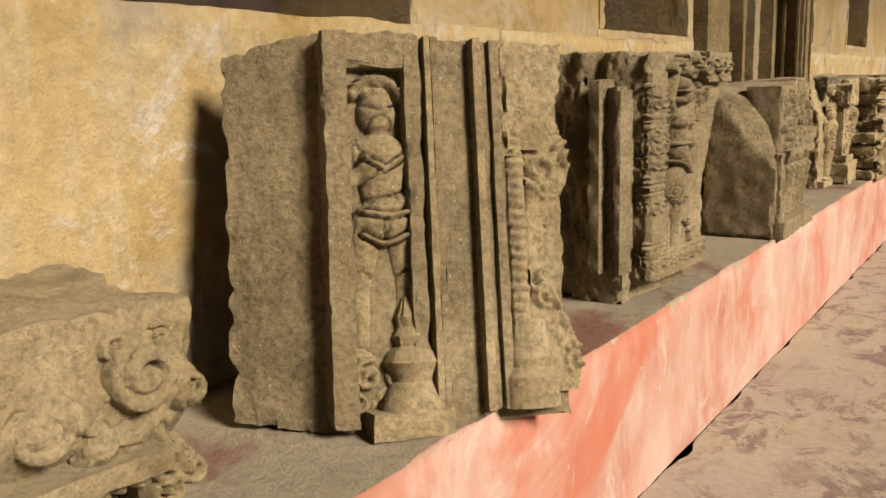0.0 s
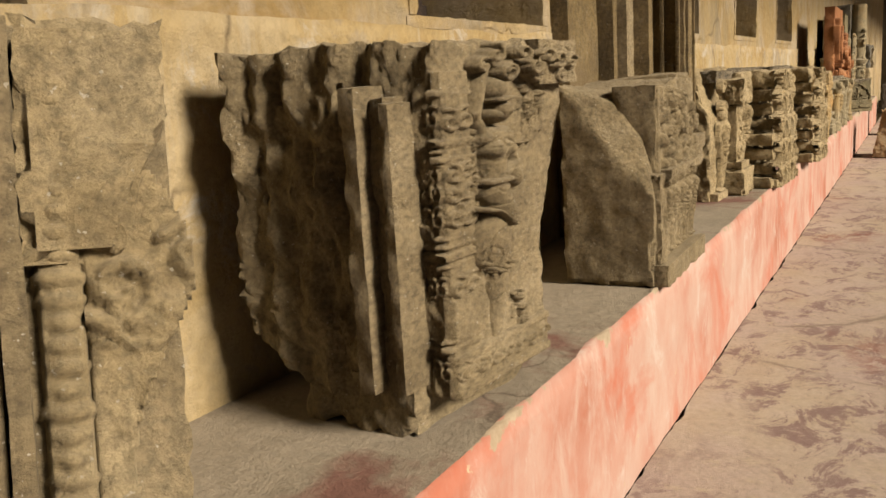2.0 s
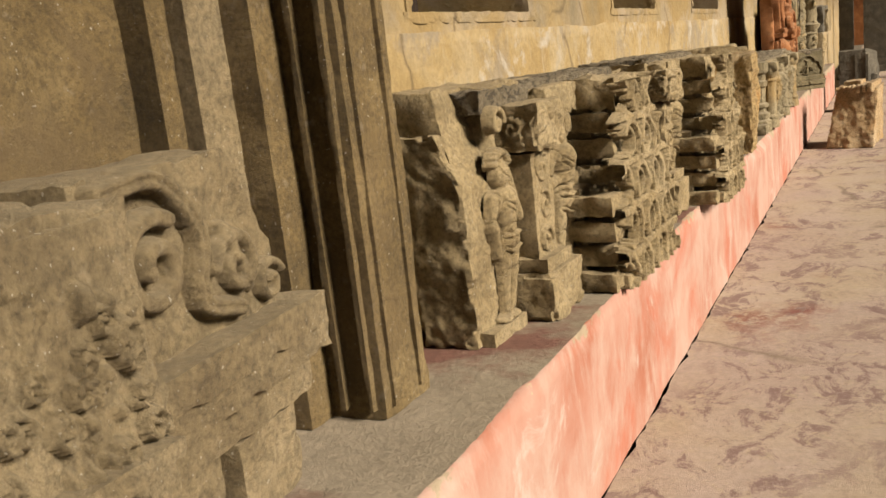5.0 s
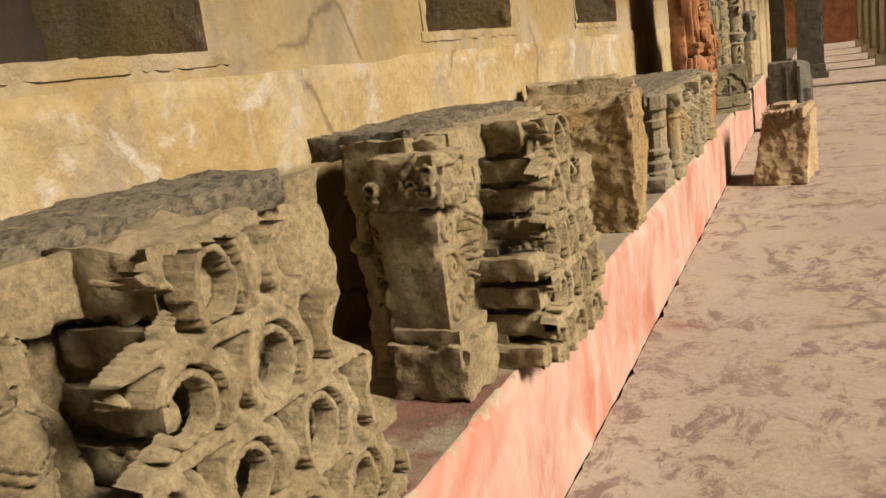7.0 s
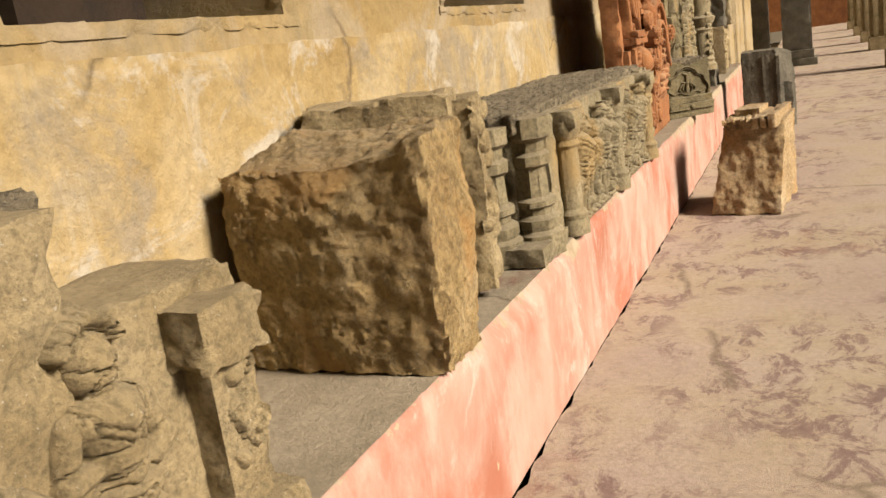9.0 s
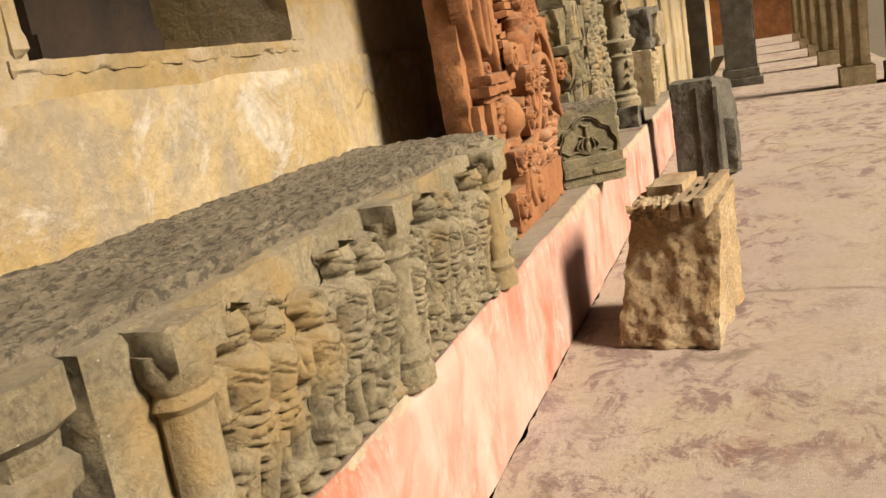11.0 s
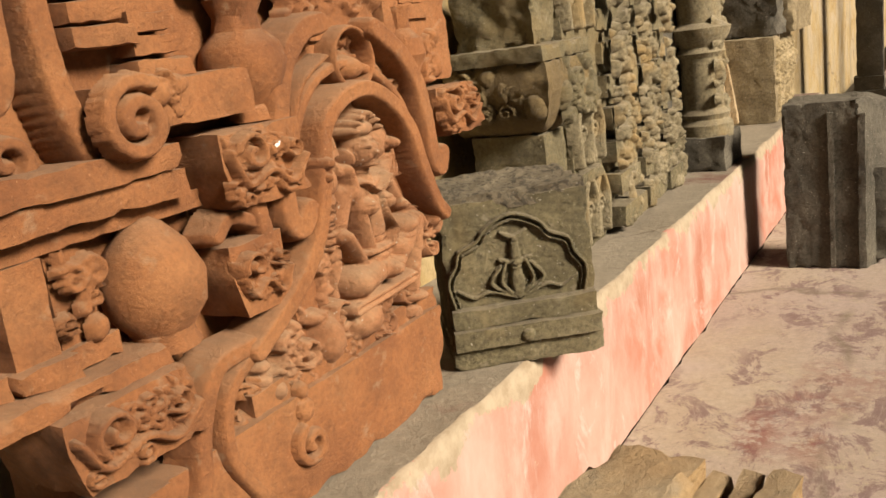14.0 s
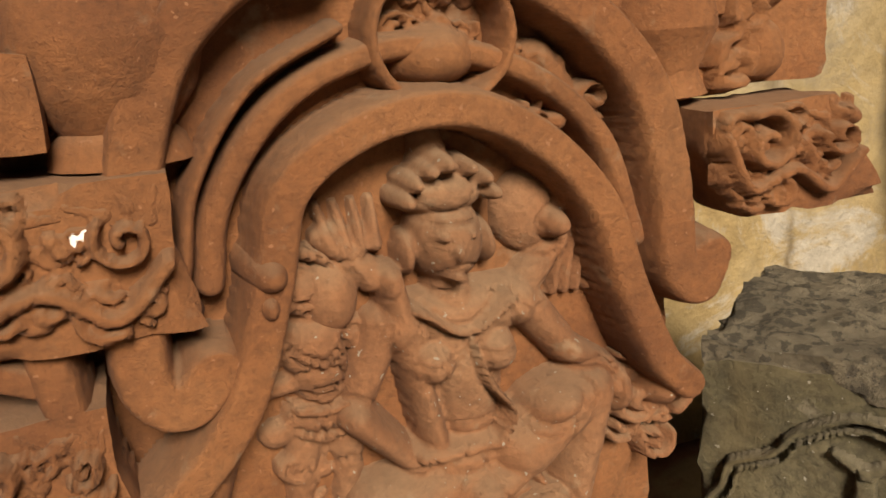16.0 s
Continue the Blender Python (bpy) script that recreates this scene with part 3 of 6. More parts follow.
def lattice(u, v, p=0.13, q=0.105, seed=0, outline=None):
    """A mesh of horseshoe arches cut through in rows, staggered like scales."""
    h = np.full(u.shape, -1.0)
    rng = np.random.default_rng(seed)
    rows = int((v.max()) / q) + 2
    cols = int((u.max()) / p) + 2
    for j in range(rows):
        for i in range(-1, cols):
            c = (i * p + (j % 2) * p / 2, j * q + 0.03)
            near = (np.abs(u - c[0]) < p * 0.7) & (np.abs(v - c[1]) < q * 0.8)
            if not near.any():
                continue
            uu, vv = u[near], v[near]
            j1, j2 = 0.85 + 0.3 * rng.random(), 1.15 + 0.35 * rng.random()
            a, b = (uu - c[0]) / j1, (vv - c[1]) / j2
            d = np.hypot(a, b)
            g = np.where(np.abs(d - 0.043) < 0.0065, 0.03, -1)
            g = np.maximum(g, np.where(np.abs(d - 0.029) < 0.0042, 0.022, -1))
            g = np.where((b < -0.028) & (d < 0.06), -1, g)
            g = np.maximum(g, np.where((np.abs(b + 0.036) < 0.007) & (np.abs(a) < p * 0.52), 0.026, -1))
            g = np.maximum(g, ell(uu, vv, (c[0] - p / 2, c[1] - 0.002), 0.016, 0.03, 0.024))
            g = np.maximum(g, ell(uu, vv, (c[0], c[1] + 0.062), 0.013, 0.016, 0.034))
            g = np.maximum(g, cap(uu, vv, (c[0] - p / 2, c[1] - 0.05), (c[0] - p / 2, c[1] + 0.03), 0.012, 0.009, 1.6))
            h[near] = np.maximum(h[near], g)
    h = np.where(h > 0, h + 0.004 * vnoise(u, v, 25.0, seed), h)
    if outline is not None:
        h = np.where(outline(u, v), h, -1)
    return h


# ---- the stones on the ledge ----
STONES = "carved stones along the ledge"


def capital_fragment():
    """Upturned capital with leaf scrolls."""
    t = thing("capital_fragment", (-0.17, 1.84, 0.4), -4, "buff sandstone capital fragment with leaf scrolls on the ledge", "sculpture", STONES)
    part("body", rough_box(-0.34, -0.02, -0.1, 0.5, 0.0, 0.29, step=0.015, amp=0.012, scale=12, chip=0.04, seed=3,
         shape=lambda q: Vector((q.x - max(0, 0.16 - q.z) * 0.75 * (q.x + 0.34) / 0.32, q.y - max(0, 0.16 - q.z) * 0.5 * (q.y + 0.1), q.z - 0.05 * max(0, q.y - 0.25)))), SAND, t)
    def scroll(u, v):
        h = band(u, v, curve((0.02, 0.2), (0.16, 0.255), (0.3, 0.2), (0.4, 0.13), (0.46, 0.17)), 0.012, 0.02)
        h = np.maximum(h, band(u, v, spiral((0.43, 0.2), 0.045, 1.6, 2.0), 0.011, 0.026))
        h = np.maximum(h, band(u, v, spiral((0.3, 0.17), 0.05, 1.4, 3.0, -1), 0.01, 0.02))
        for i in range(7):
            a = 0.3 + i * 0.35
            h = np.maximum(h, cap(u, v, (0.12, 0.12), (0.12 + 0.085 * math.cos(a), 0.12 + 0.1 * math.sin(a)), 0.011, 0.006, 1.3))
        return h
    relief("leaf_scroll", (-0.02, 0.52, 0.02, 0.28), scroll, -0.03, SAND, t, 0.004)
    relief("leaf_tip", (0.3, 0.52, 0.0, 0.26), lambda u, v: lumps(u, v, 0.34, 0.5, 0.03, 0.24, 26, 0.016, 0.034, 0.9, 8), -0.03, SAND, t, 0.004)
    relief("tassel", (-0.1, 0.08, 0.04, 0.24), lambda u, v: np.maximum(ell(u, v, (0.0, 0.16), 0.04, 0.035, 0.03), np.maximum(cap(u, v, (0, 0.13), (-0.04, 0.05), 0.012, 0.006), cap(u, v, (0, 0.13), (0.03, 0.05), 0.012, 0.006))), -0.028, SAND, t, 0.004)
    slabs(t, "rim_moulding", SAND, -0.3, 0.01, -0.1, 0.44, 0.085, 0.115, seed=2)
    relief("lower_leaves", (-0.05, 0.4, 0.0, 0.1), lambda u, v: lumps(u, v, -0.02, 0.36, 0.01, 0.08, 24, 0.014, 0.026, 0.8, 4), -0.075, SAND, t, 0.005)
    return t


def door_jamb_fragment():
    """Tall jamb: hewn end, recessed standing figure, fillets and a baluster strip."""
    t = thing("door_jamb_fragment", (-0.128, 2.587, 0.4), -35, "grey brown sandstone door jamb with standing figure and fillets", "sculpture", STONES)
    part("body", rough_box(-0.36, -0.035, 0.0, 0.37, 0, 0.635, step=0.014, amp=0.005, scale=12, chip=0.025, seed=5,
         shape=footprint(-0.36, -0.035, 0, 0.37, (-0.12, -0.15), (-0.035, -0.004), (-0.035, 0.37), (-0.2, 0.3), top=lambda q: Vector((q.x, q.y, q.z + max(0.0, -q.x) * 0.27 * max(0.0, 1 - q.z / 0.4) - 0.9 * max(0, -0.07 - q.x) * max(0, q.z - 0.5) * 4)))), GREY, t)
    t.scale = (1.0, 1.05, 1.0)
    t.rotation_euler = (radians(-4), radians(-14), radians(-35))
    slabs(t, "corner_edge", GREY, -0.06, 0.0, -0.02, 0.018, 0.02, 0.63, 0.003, 0.012, 0.014, 4)
    slabs(t, "niche_edge", GREY, -0.05, -0.004, 0.105, 0.13, 0.12, 0.63, 0.003, 0.012, 0.014, 6)
    slabs(t, "niche_head", GREY, -0.05, -0.006, 0.0, 0.13, 0.575, 0.632, 0.005, 0.012, 0.02, 7)
    relief("figure", (0.005, 0.125, 0.1, 0.59), lambda u, v: np.maximum(lumps(u, v, 0.035, 0.09, 0.5, 0.56, 16, 0.008, 0.016, 2.2, 23), figure(u, v, 0.062, 0.12, 0.45, 1.0, 0.02, (-0.05, 0.66), (-0.02, 0.52), 0.06, 0.068, 1.15)), -0.045, SAND, t, 0.003)
    relief("beast", (0.0, 0.13, 0.03, 0.14), lambda u, v: lumps(u, v, 0.02, 0.11, 0.05, 0.12, 14, 0.014, 0.026, 0.9, 21), -0.04, SAND, t, 0.004)
    lathe("column_base", [(0.052, 0.0), (0.052, 0.03), (0.043, 0.05), (0.032, 0.07), (0.036, 0.085), (0.044, 0.1), (0.036, 0.115), (0.022, 0.125), (0.026, 0.14), (0.018, 0.155), (0.022, 0.17), (0.012, 0.2)], (-0.03, 0.105, 0.015), SAND, t, label="round moulded column base")
    slabs(t, "plinth_block", SAND, -0.09, 0.022, 0.03, 0.155, 0.0, 0.045, 0.004, 0.015, 0.02, 9)
    for y0, y1, x in ((0.136, 0.147, 0.003), (0.15, 0.161, -0.006), (0.164, 0.214, -0.017), (0.214, 0.227, 0.006), (0.23, 0.244, -0.014), (0.246, 0.262, -0.004)):
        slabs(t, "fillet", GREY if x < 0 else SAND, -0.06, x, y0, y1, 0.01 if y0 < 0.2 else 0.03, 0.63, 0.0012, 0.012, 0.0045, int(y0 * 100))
    def balusters(u, v):
        h = np.full(u.shape, -1.0)
        for i in range(27):
            z = 0.12 + i * 0.0172
            w = 0.016 + 0.002 * math.sin(i * 2.3) if i % 6 else 0.02
            h = np.maximum(h, ell(u, v, (0.286, z), w, 0.0105, 0.022))
        h = np.maximum(h, np.where(np.abs(u - 0.286) < 0.014, 0.013, -1))
        return h
    relief("baluster_strip", (0.255, 0.33, 0.08, 0.6), balusters, -0.03, SAND, t, 0.0035)
    lathe("column_foot", [(0.05, 0.0), (0.05, 0.05), (0.04, 0.065), (0.044, 0.08), (0.036, 0.1), (0.03, 0.14)], (-0.03, 0.295, 0.03), SAND, t)
    relief("worn_figure", (0.3, 0.42, 0.05, 0.64), lambda u, v: np.where(u < 0.36 + 0.03 * np.sin(v * 17) - 0.05 * np.clip((v - 0.42) / 0.2, 0, 1), np.maximum(lumps(u, v, 0.325, 0.39, 0.08, 0.45, 46, 0.016, 0.034, 0.8, 31), np.where(u > 0.3, 0.012 + 0.006 * vnoise(u, v, 20, 2), -1)), -1), -0.035, SAND, t, 0.004)
    part("broken_top", rough_box(-0.09, -0.004, 0.262, 0.37, 0.44, 0.632, step=0.01, amp=0.01, scale=22, chip=0.05, seed=12,
         shape=lambda q: Vector((q.x - 0.12 * max(0.0, 0.5 - q.z), q.y - 0.35 * max(0.0, 0.56 - q.z) * (q.y > 0.3), q.z))), SAND, t)
    return t


def rider_panel():
    """Bracket stone: hewn back, plain fillets, carved pilaster and a rider under a leafy canopy."""
    t = thing("rider_bracket", (-0.045, 3.508, 0.451), -5, "grey sandstone bracket carved with a rider and ornate pilaster", "sculpture", STONES)
    def taper(q):
        ridge = 0.022 * noise.noise(Vector((q.x * 16, 1.0, q.z * 5))) * (q.y < 0.04) * (q.x < -0.2)
        return Vector((q.x, min(q.y, 0.27 + 0.24 * max(0.0, q.z - 0.25)) + ridge, q.z + 0.05 * max(0, 0.1 - q.z) * (q.x > -0.15) + 0.75 * max(0.0, -0.4 - q.x) * max(0.0, 0.25 - q.z) * 3))
    part("body", rough_box(-0.72, -0.03, 0.0, 0.36, 0.0, 0.655, step=0.013, amp=0.013, scale=10, chip=0.03, seed=8,
         shape=footprint(-0.72, -0.03, 0, 0.36, (-0.6, -0.005), (-0.03, 0.055), (-0.03, 0.36), (-0.72, 0.36), top=taper)), GREY, t)
    part("rough_foot", rough_box(-0.46, -0.1, 0.02, 0.26, -0.063, 0.05, step=0.02, amp=0.012, scale=12, chip=0.04, seed=56), GREY, t)
    t.scale = (0.6, 1.36, 0.816)
    for x0, x1, y0, z1 in ((-0.21, -0.165, -0.012, 0.58), (-0.163, -0.118, 0.01, 0.56), (-0.116, -0.09, 0.0, 0.55)):
        slabs(t, "fillet", GREY, x0, x1, y0, 0.09, 0.03, z1, 0.003, 0.014, 0.012, int(-x0 * 100))
    P0, P1 = 0.05, 0.108
    def bands(u, v, lo, hi, k):
        h = np.full(u.shape, -1.0)
        for z, w, r in ((0.1, 0.006, 0.026), (0.115, 0.004, 0.022), (0.255, 0.005, 0.024), (0.272, 0.009, 0.034), (0.29, 0.005, 0.028), (0.305, 0.004, 0.024), (0.445, 0.006, 0.03), (0.46, 0.004, 0.024), (0.475, 0.007, 0.032), (0.56, 0.006, 0.024)):
            h = np.maximum(h, band(u, v, [(lo - 0.004, z), (hi + 0.004, z)], w, r * k, 0.004))
        n = int((hi - lo) / 0.011)
        for i in range(n):
            y = lo + (i + 0.5) * (hi - lo) / n
            h = np.maximum(h, ell(u, v, (y, 0.288), 0.0045, 0.006, 0.036 * k))
            h = np.maximum(h, ell(u, v, (y, 0.468), 0.0045, 0.006, 0.034 * k))
        return h
    def scrolls(u, v, lo, hi, k, seed):
        """Paired leaf curls that fill the panels between the bands."""
        h = np.full(u.shape, -1.0)
        m, w = (lo + hi) / 2, (hi - lo) / 2
        rng = np.random.default_rng(seed)
        for z, r in ((0.055, 0.022), (0.215, 0.022), (0.34, 0.024), (0.385, 0.024), (0.42, 0.018), (0.515, 0.024)):
            for sx in (-1, 1):
                c = (m + sx * w * 0.5, z + rng.uniform(-0.004, 0.004))
                h = np.maximum(h, band(u, v, spiral(c, r * 0.95, 1.2, 1.5 + rng.uniform(-0.5, 0.5), sx, 16), 0.0042, 0.03 * k, 0.003))
                for j in range(3):
                    b = 0.6 + j * 0.9
                    h = np.maximum(h, cap(u, v, c, (c[0] + sx * r * math.cos(b), c[1] + r * math.sin(b)), 0.005, 0.003, 4.5 * k))
            h = np.maximum(h, ell(u, v, (m, z), 0.008, 0.016, 0.032 * k))
        return h
    def deep(g, k=1.6):
        return np.where(g > 0, g * k, g)
    def pilaster(u, v):
        h = np.where((u > P0) & (u < P1) & (v > 0.02) & (v < 0.6), 0.016, -1)
        h = np.where((v > 0.11) & (v < 0.19) & (h > 0), 0.024, h)
        return np.maximum(h, np.maximum(bands(u, v, P0, P1, 0.7), np.where((u > P0) & (u < P1), scrolls(u, v, P0, P1, 0.95, 3), -1)))
    relief("pilaster", (P0 - 0.01, P1 + 0.01, 0.01, 0.61), pilaster, -0.035, GREY, t, 0.0025, wear=0.001)
    slabs(t, "pilaster_core", GREY, -0.09, -0.021, P0 + 0.003, P1, 0.015, 0.59, 0.002, 0.014, 0.008, 31)
    relief("pilaster_side", (-0.09, -0.018, 0.01, 0.6), lambda u, v: np.maximum(np.where((np.abs(u + 0.054) < 0.033) & (v > 0.015) & (v < 0.59), 0.003, -1), np.maximum(bands(u, v, -0.085, -0.024, 0.2), np.where((u > -0.088) & (u < -0.02), scrolls(u, v, -0.085, -0.024, 0.25, 5), -1))), P0 + 0.005, GREY, t, 0.003, face="y")
    def rider(u, v):
        def q(a, b):
            return (0.104 + a, b)
        h = np.full(u.shape, -1.0)
        def add(g):
            nonlocal h
            h = over(h, g, 0.006)
        # beast: haunch, hind leg, hoof, trappings
        add(ell(u, v, q(0.045, 0.28), 0.052, 0.068, 0.055, -15))
        add(cap(u, v, q(0.055, 0.26), q(0.062, 0.15), 0.042, 0.022, 1.2))
        add(cap(u, v, q(0.062, 0.15), q(0.055, 0.05), 0.02, 0.012, 1.4))
        add(ell(u, v, q(0.058, 0.042), 0.02, 0.014, 0.03))
        add(cap(u, v, q(0.02, 0.25), q(0.014, 0.16), 0.02, 0.01, 1.2))
        add(band(u, v, curve(q(0.0, 0.345), q(0.04, 0.335), q(0.075, 0.305)), 0.005, 0.066, 0.004))
        for i in range(6):
            a = 0.1 + i / 7
            add(ell(u, v, q(0.0 + 0.085 * a, 0.25 - 0.03 * math.sin(3.1 * a)), 0.005, 0.006, 0.064))
        # rider: thigh, waist, chest, shoulders, head
        add(cap(u, v, q(0.055, 0.37), q(0.105, 0.315), 0.034, 0.024, 1.7))
        add(cap(u, v, q(0.105, 0.315), q(0.1, 0.25), 0.018, 0.014, 1.8))
        add(ell(u, v, q(0.055, 0.375), 0.042, 0.028, 0.056))
        add(band(u, v, [q(0.02, 0.392), q(0.085, 0.392)], 0.006, 0.058, 0.004))
        add(cap(u, v, q(0.058, 0.4), q(0.06, 0.45), 0.028, 0.034, 1.6))
        add(ell(u, v, q(0.046, 0.45), 0.021, 0.02, 0.066))
        add(ell(u, v, q(0.08, 0.45), 0.021, 0.02, 0.066))
        add(cap(u, v, q(0.028, 0.475), q(0.098, 0.475), 0.018, 0.018, 2.3))
        add(ell(u, v, q(0.075, 0.523), 0.021, 0.027, 0.062))
        add(ell(u, v, q(0.079, 0.52), 0.005, 0.008, 0.07))
        add(ell(u, v, q(0.066, 0.562), 0.026, 0.026, 0.056))
        add(band(u, v, [q(0.05, 0.542), q(0.095, 0.545)], 0.005, 0.064, 0.003))
        add(ell(u, v, q(0.05, 0.515), 0.009, 0.012, 0.06))
        # arms
        add(cap(u, v, q(0.03, 0.475), q(0.008, 0.52), 0.013, 0.012, 3.0))
        add(cap(u, v, q(0.008, 0.52), q(0.045, 0.61), 0.012, 0.01, 3.4))
        add(cap(u, v, q(0.1, 0.47), q(0.118, 0.42), 0.013, 0.012, 3.0))
        add(cap(u, v, q(0.118, 0.42), q(0.085, 0.4), 0.011, 0.01, 4.0))
        add(ell(u, v, q(0.118, 0.395), 0.018, 0.03, 0.045, 20))
        return h
    relief("rider_figure", (0.09, 0.3, 0.0, 0.66), lambda u, v: deep(rider(0.104 + (u - 0.104) * 1.3, v), 1.1), -0.035, GREY, t, 0.0025, wear=0.0008)
    for i, (u0, v0, z) in enumerate(((0.235, 0.45, 0.12), (0.27, 0.47, 0.11), (0.108, 0.41, 0.11), (0.112, 0.33, 0.1), (0.2, 0.03, 0.13))):
        relief("small_attendant", (u0 - 0.04, u0 + 0.04, v0 - 0.01, v0 + z + 0.02), lambda u, v, u0=u0, v0=v0, z=z: deep(figure(u, v, u0, v0, z, 1.9, 0.05, (-0.1, 0.7), (0.1, 0.5), 0.05, 0.07, 0.9)), -0.035, GREY, t, 0.0025, wear=0.0006)
    def canopy(u, v):
        h = np.full(u.shape, -1.0)
        for i in range(11):
            c = (0.125 + i * 0.0215, 0.605 + 0.022 * math.sin(i * 1.9))
            h = np.maximum(h, band(u, v, spiral(c, 0.018, 1.1, i * 1.3, (-1) ** i, 14), 0.0045, 0.03 + 0.006 * (i % 3), 0.003))
            h = np.maximum(h, cap(u, v, c, (c[0] + 0.012, c[1] + 0.022), 0.007, 0.004, 4.0))
        return h
    relief("canopy_leaves", (0.08, 0.38, 0.55, 0.66), lambda u, v: deep(canopy(u, v)), -0.035, GREY, t, 0.0025)
    slabs(t, "canopy_step", GREY, -0.12, 0.0, 0.262, 0.365, 0.565, 0.655, 0.004, 0.012, 0.016, 17)
    for i in range(3):
        relief("step_figure", (0.26, 0.375, 0.56, 0.66), lambda u, v, i=i: figure(u, v, 0.282 + 0.033 * i, 0.567, 0.078, 1.7, 0.03, (-0.1, 0.6), (0.1, 0.6), 0.05, 0.07, 1.6), -0.004, GREY, t, 0.0025, wear=0.0006)
    def foot(u, v):
        h = np.where((u > 0.05) & (u < 0.27) & (v > 0.005) & (v < 0.085), 0.016 + 0.01 * (v < 0.02) + 0.008 * (v > 0.072), -1)
        for i in range(7):
            h = np.maximum(h, band(u, v, spiral((0.075 + 0.03 * i, 0.047), 0.015, 1.1, i, (-1) ** i, 14), 0.004, 0.027, 0.003))
        return h
    relief("foot_moulding", (0.04, 0.28, 0.0, 0.09), foot, -0.03, GREY, t, 0.003)
    return t


def figured_block():
    """Hewn block with a band of small figures."""
    t = thing("figured_block", (0.012, 4.552, 0.4), 1, "grey hewn sandstone block with small carved figures", "sculpture", STONES)
    t.scale = (0.85, 0.7, 0.92)
    def cut(q):
        over = max(0.0, (q.z - 0.42) + (q.x + 0.19) * 1.1)
        near = max(0.0, 1 - q.y / 0.3)
        return Vector((q.x - 0.25 * over * near, q.y + 0.3 * over * near, q.z - 0.25 * over * near))
    part("body", rough_box(-0.3, -0.03, 0.0, 0.68, 0.0, 0.545, step=0.015, amp=0.008, scale=9, chip=0.04, seed=11, shape=cut), GREY, t)
    part("worn_edge", rough_box(-0.06, -0.012, 0.03, 0.1, 0.0, 0.3, step=0.01, amp=0.009, scale=16, chip=0.05, seed=12), GREY, t)
    slabs(t, "frieze_backing", GREY, -0.16, -0.032, 0.07, 0.67, 0.0, 0.535, 0.005, 0.016, 0.03, 15)
    def frieze(u, v):
        h = np.where((u > 0.08) & (u < 0.66) & (v > 0.03) & (v < 0.53), 0.006, -1)
        for i in range(5):
            h = np.maximum(h, figure(u, v, 0.15 + i * 0.11, 0.07, 0.23, 1.5, 0.03 * (-1) ** i, (-0.1, 0.7), (0.14, 0.4), 0.05))
        return np.maximum(h, lumps(u, v, 0.1, 0.64, 0.28, 0.5, 150, 0.011, 0.024, 1.4, 51))
    relief("figure_frieze", (0.07, 0.68, 0.02, 0.54), frieze, -0.034, GREY, t, 0.004)
    slabs(t, "sill_moulding", GREY, -0.05, 0.01, 0.02, 0.66, 0.0, 0.06, 0.004, 0.016, 0.02, 13)
    slabs(t, "mid_moulding", GREY, -0.05, 0.006, 0.1, 0.66, 0.285, 0.31, 0.004, 0.016, 0.02, 14)
    return t


def scroll_bracket():
    """Bracket stone: sloping back, a shelf moulding with scrolls and a narrower carved foot."""
    t = thing("scroll_bracket", (-0.03, 5.0, 0.4), 6, "grey sandstone bracket carved with scrolls beside a pilaster", "sculpture", STONES)
    part("body", rough_box(-0.3, -0.03, 0.0, 0.29, 0.2, 0.515, step=0.014, amp=0.006, scale=11, chip=0.03, seed=261,
         shape=lambda q: Vector((q.x, q.y - 0.5 * max(0.0, q.z - 0.4) * (q.y / 0.29), q.z - 0.12 * max(0.0, -0.12 - q.x)))), GREY, t)
    part("foot", rough_box(-0.26, -0.05, 0.0, 0.25, 0.0, 0.21, step=0.014, amp=0.006, scale=11, chip=0.03, seed=262), GREY, t)
    slabs(t, "shelf_moulding", GREY, -0.28, 0.004, 0.0, 0.35, 0.25, 0.285, 0.003, 0.013, 0.016, 263)
    slabs(t, "shelf_edge", GREY, -0.28, 0.012, 0.0, 0.335, 0.285, 0.325, 0.003, 0.013, 0.016, 264)
    slabs(t, "shelf_bed", GREY, -0.28, -0.012, 0.0, 0.315, 0.205, 0.25, 0.003, 0.013, 0.016, 265)
    slabs(t, "foot_block", GREY, -0.24, -0.02, 0.16, 0.28, 0.1, 0.2, 0.004, 0.013, 0.02, 266)
    def arch(u, v):
        h = band(u, v, curve((0.02, 0.5), (0.1, 0.5), (0.15, 0.44), (0.14, 0.37), (0.2, 0.345)), 0.012, 0.022, 0.008, 0.005)
        h = over(h, band(u, v, spiral((0.08, 0.42), 0.05, 1.4, 1.0), 0.011, 0.02, 0.008))
        h = over(h, band(u, v, spiral((0.21, 0.39), 0.04, 1.3, 3.0, -1), 0.009, 0.02, 0.007))
        h = over(h, band(u, v, spiral((0.27, 0.355), 0.026, 1.3, 0.4), 0.007, 0.018, 0.006))
        return over(h, cap(u, v, (0.2, 0.43), (0.235, 0.36), 0.013, 0.008, 1.4))
    relief("scroll_carving", (0.0, 0.31, 0.325, 0.53), arch, -0.032, GREY, t, 0.003)
    relief("foot_carving", (0.12, 0.26, 0.0, 0.11), lambda u, v: np.where(u < 0.245, lumps(u, v, 0.15, 0.235, 0.01, 0.1, 16, 0.012, 0.024, 0.8, 267), -1), -0.052, GREY, t, 0.004)
    return t


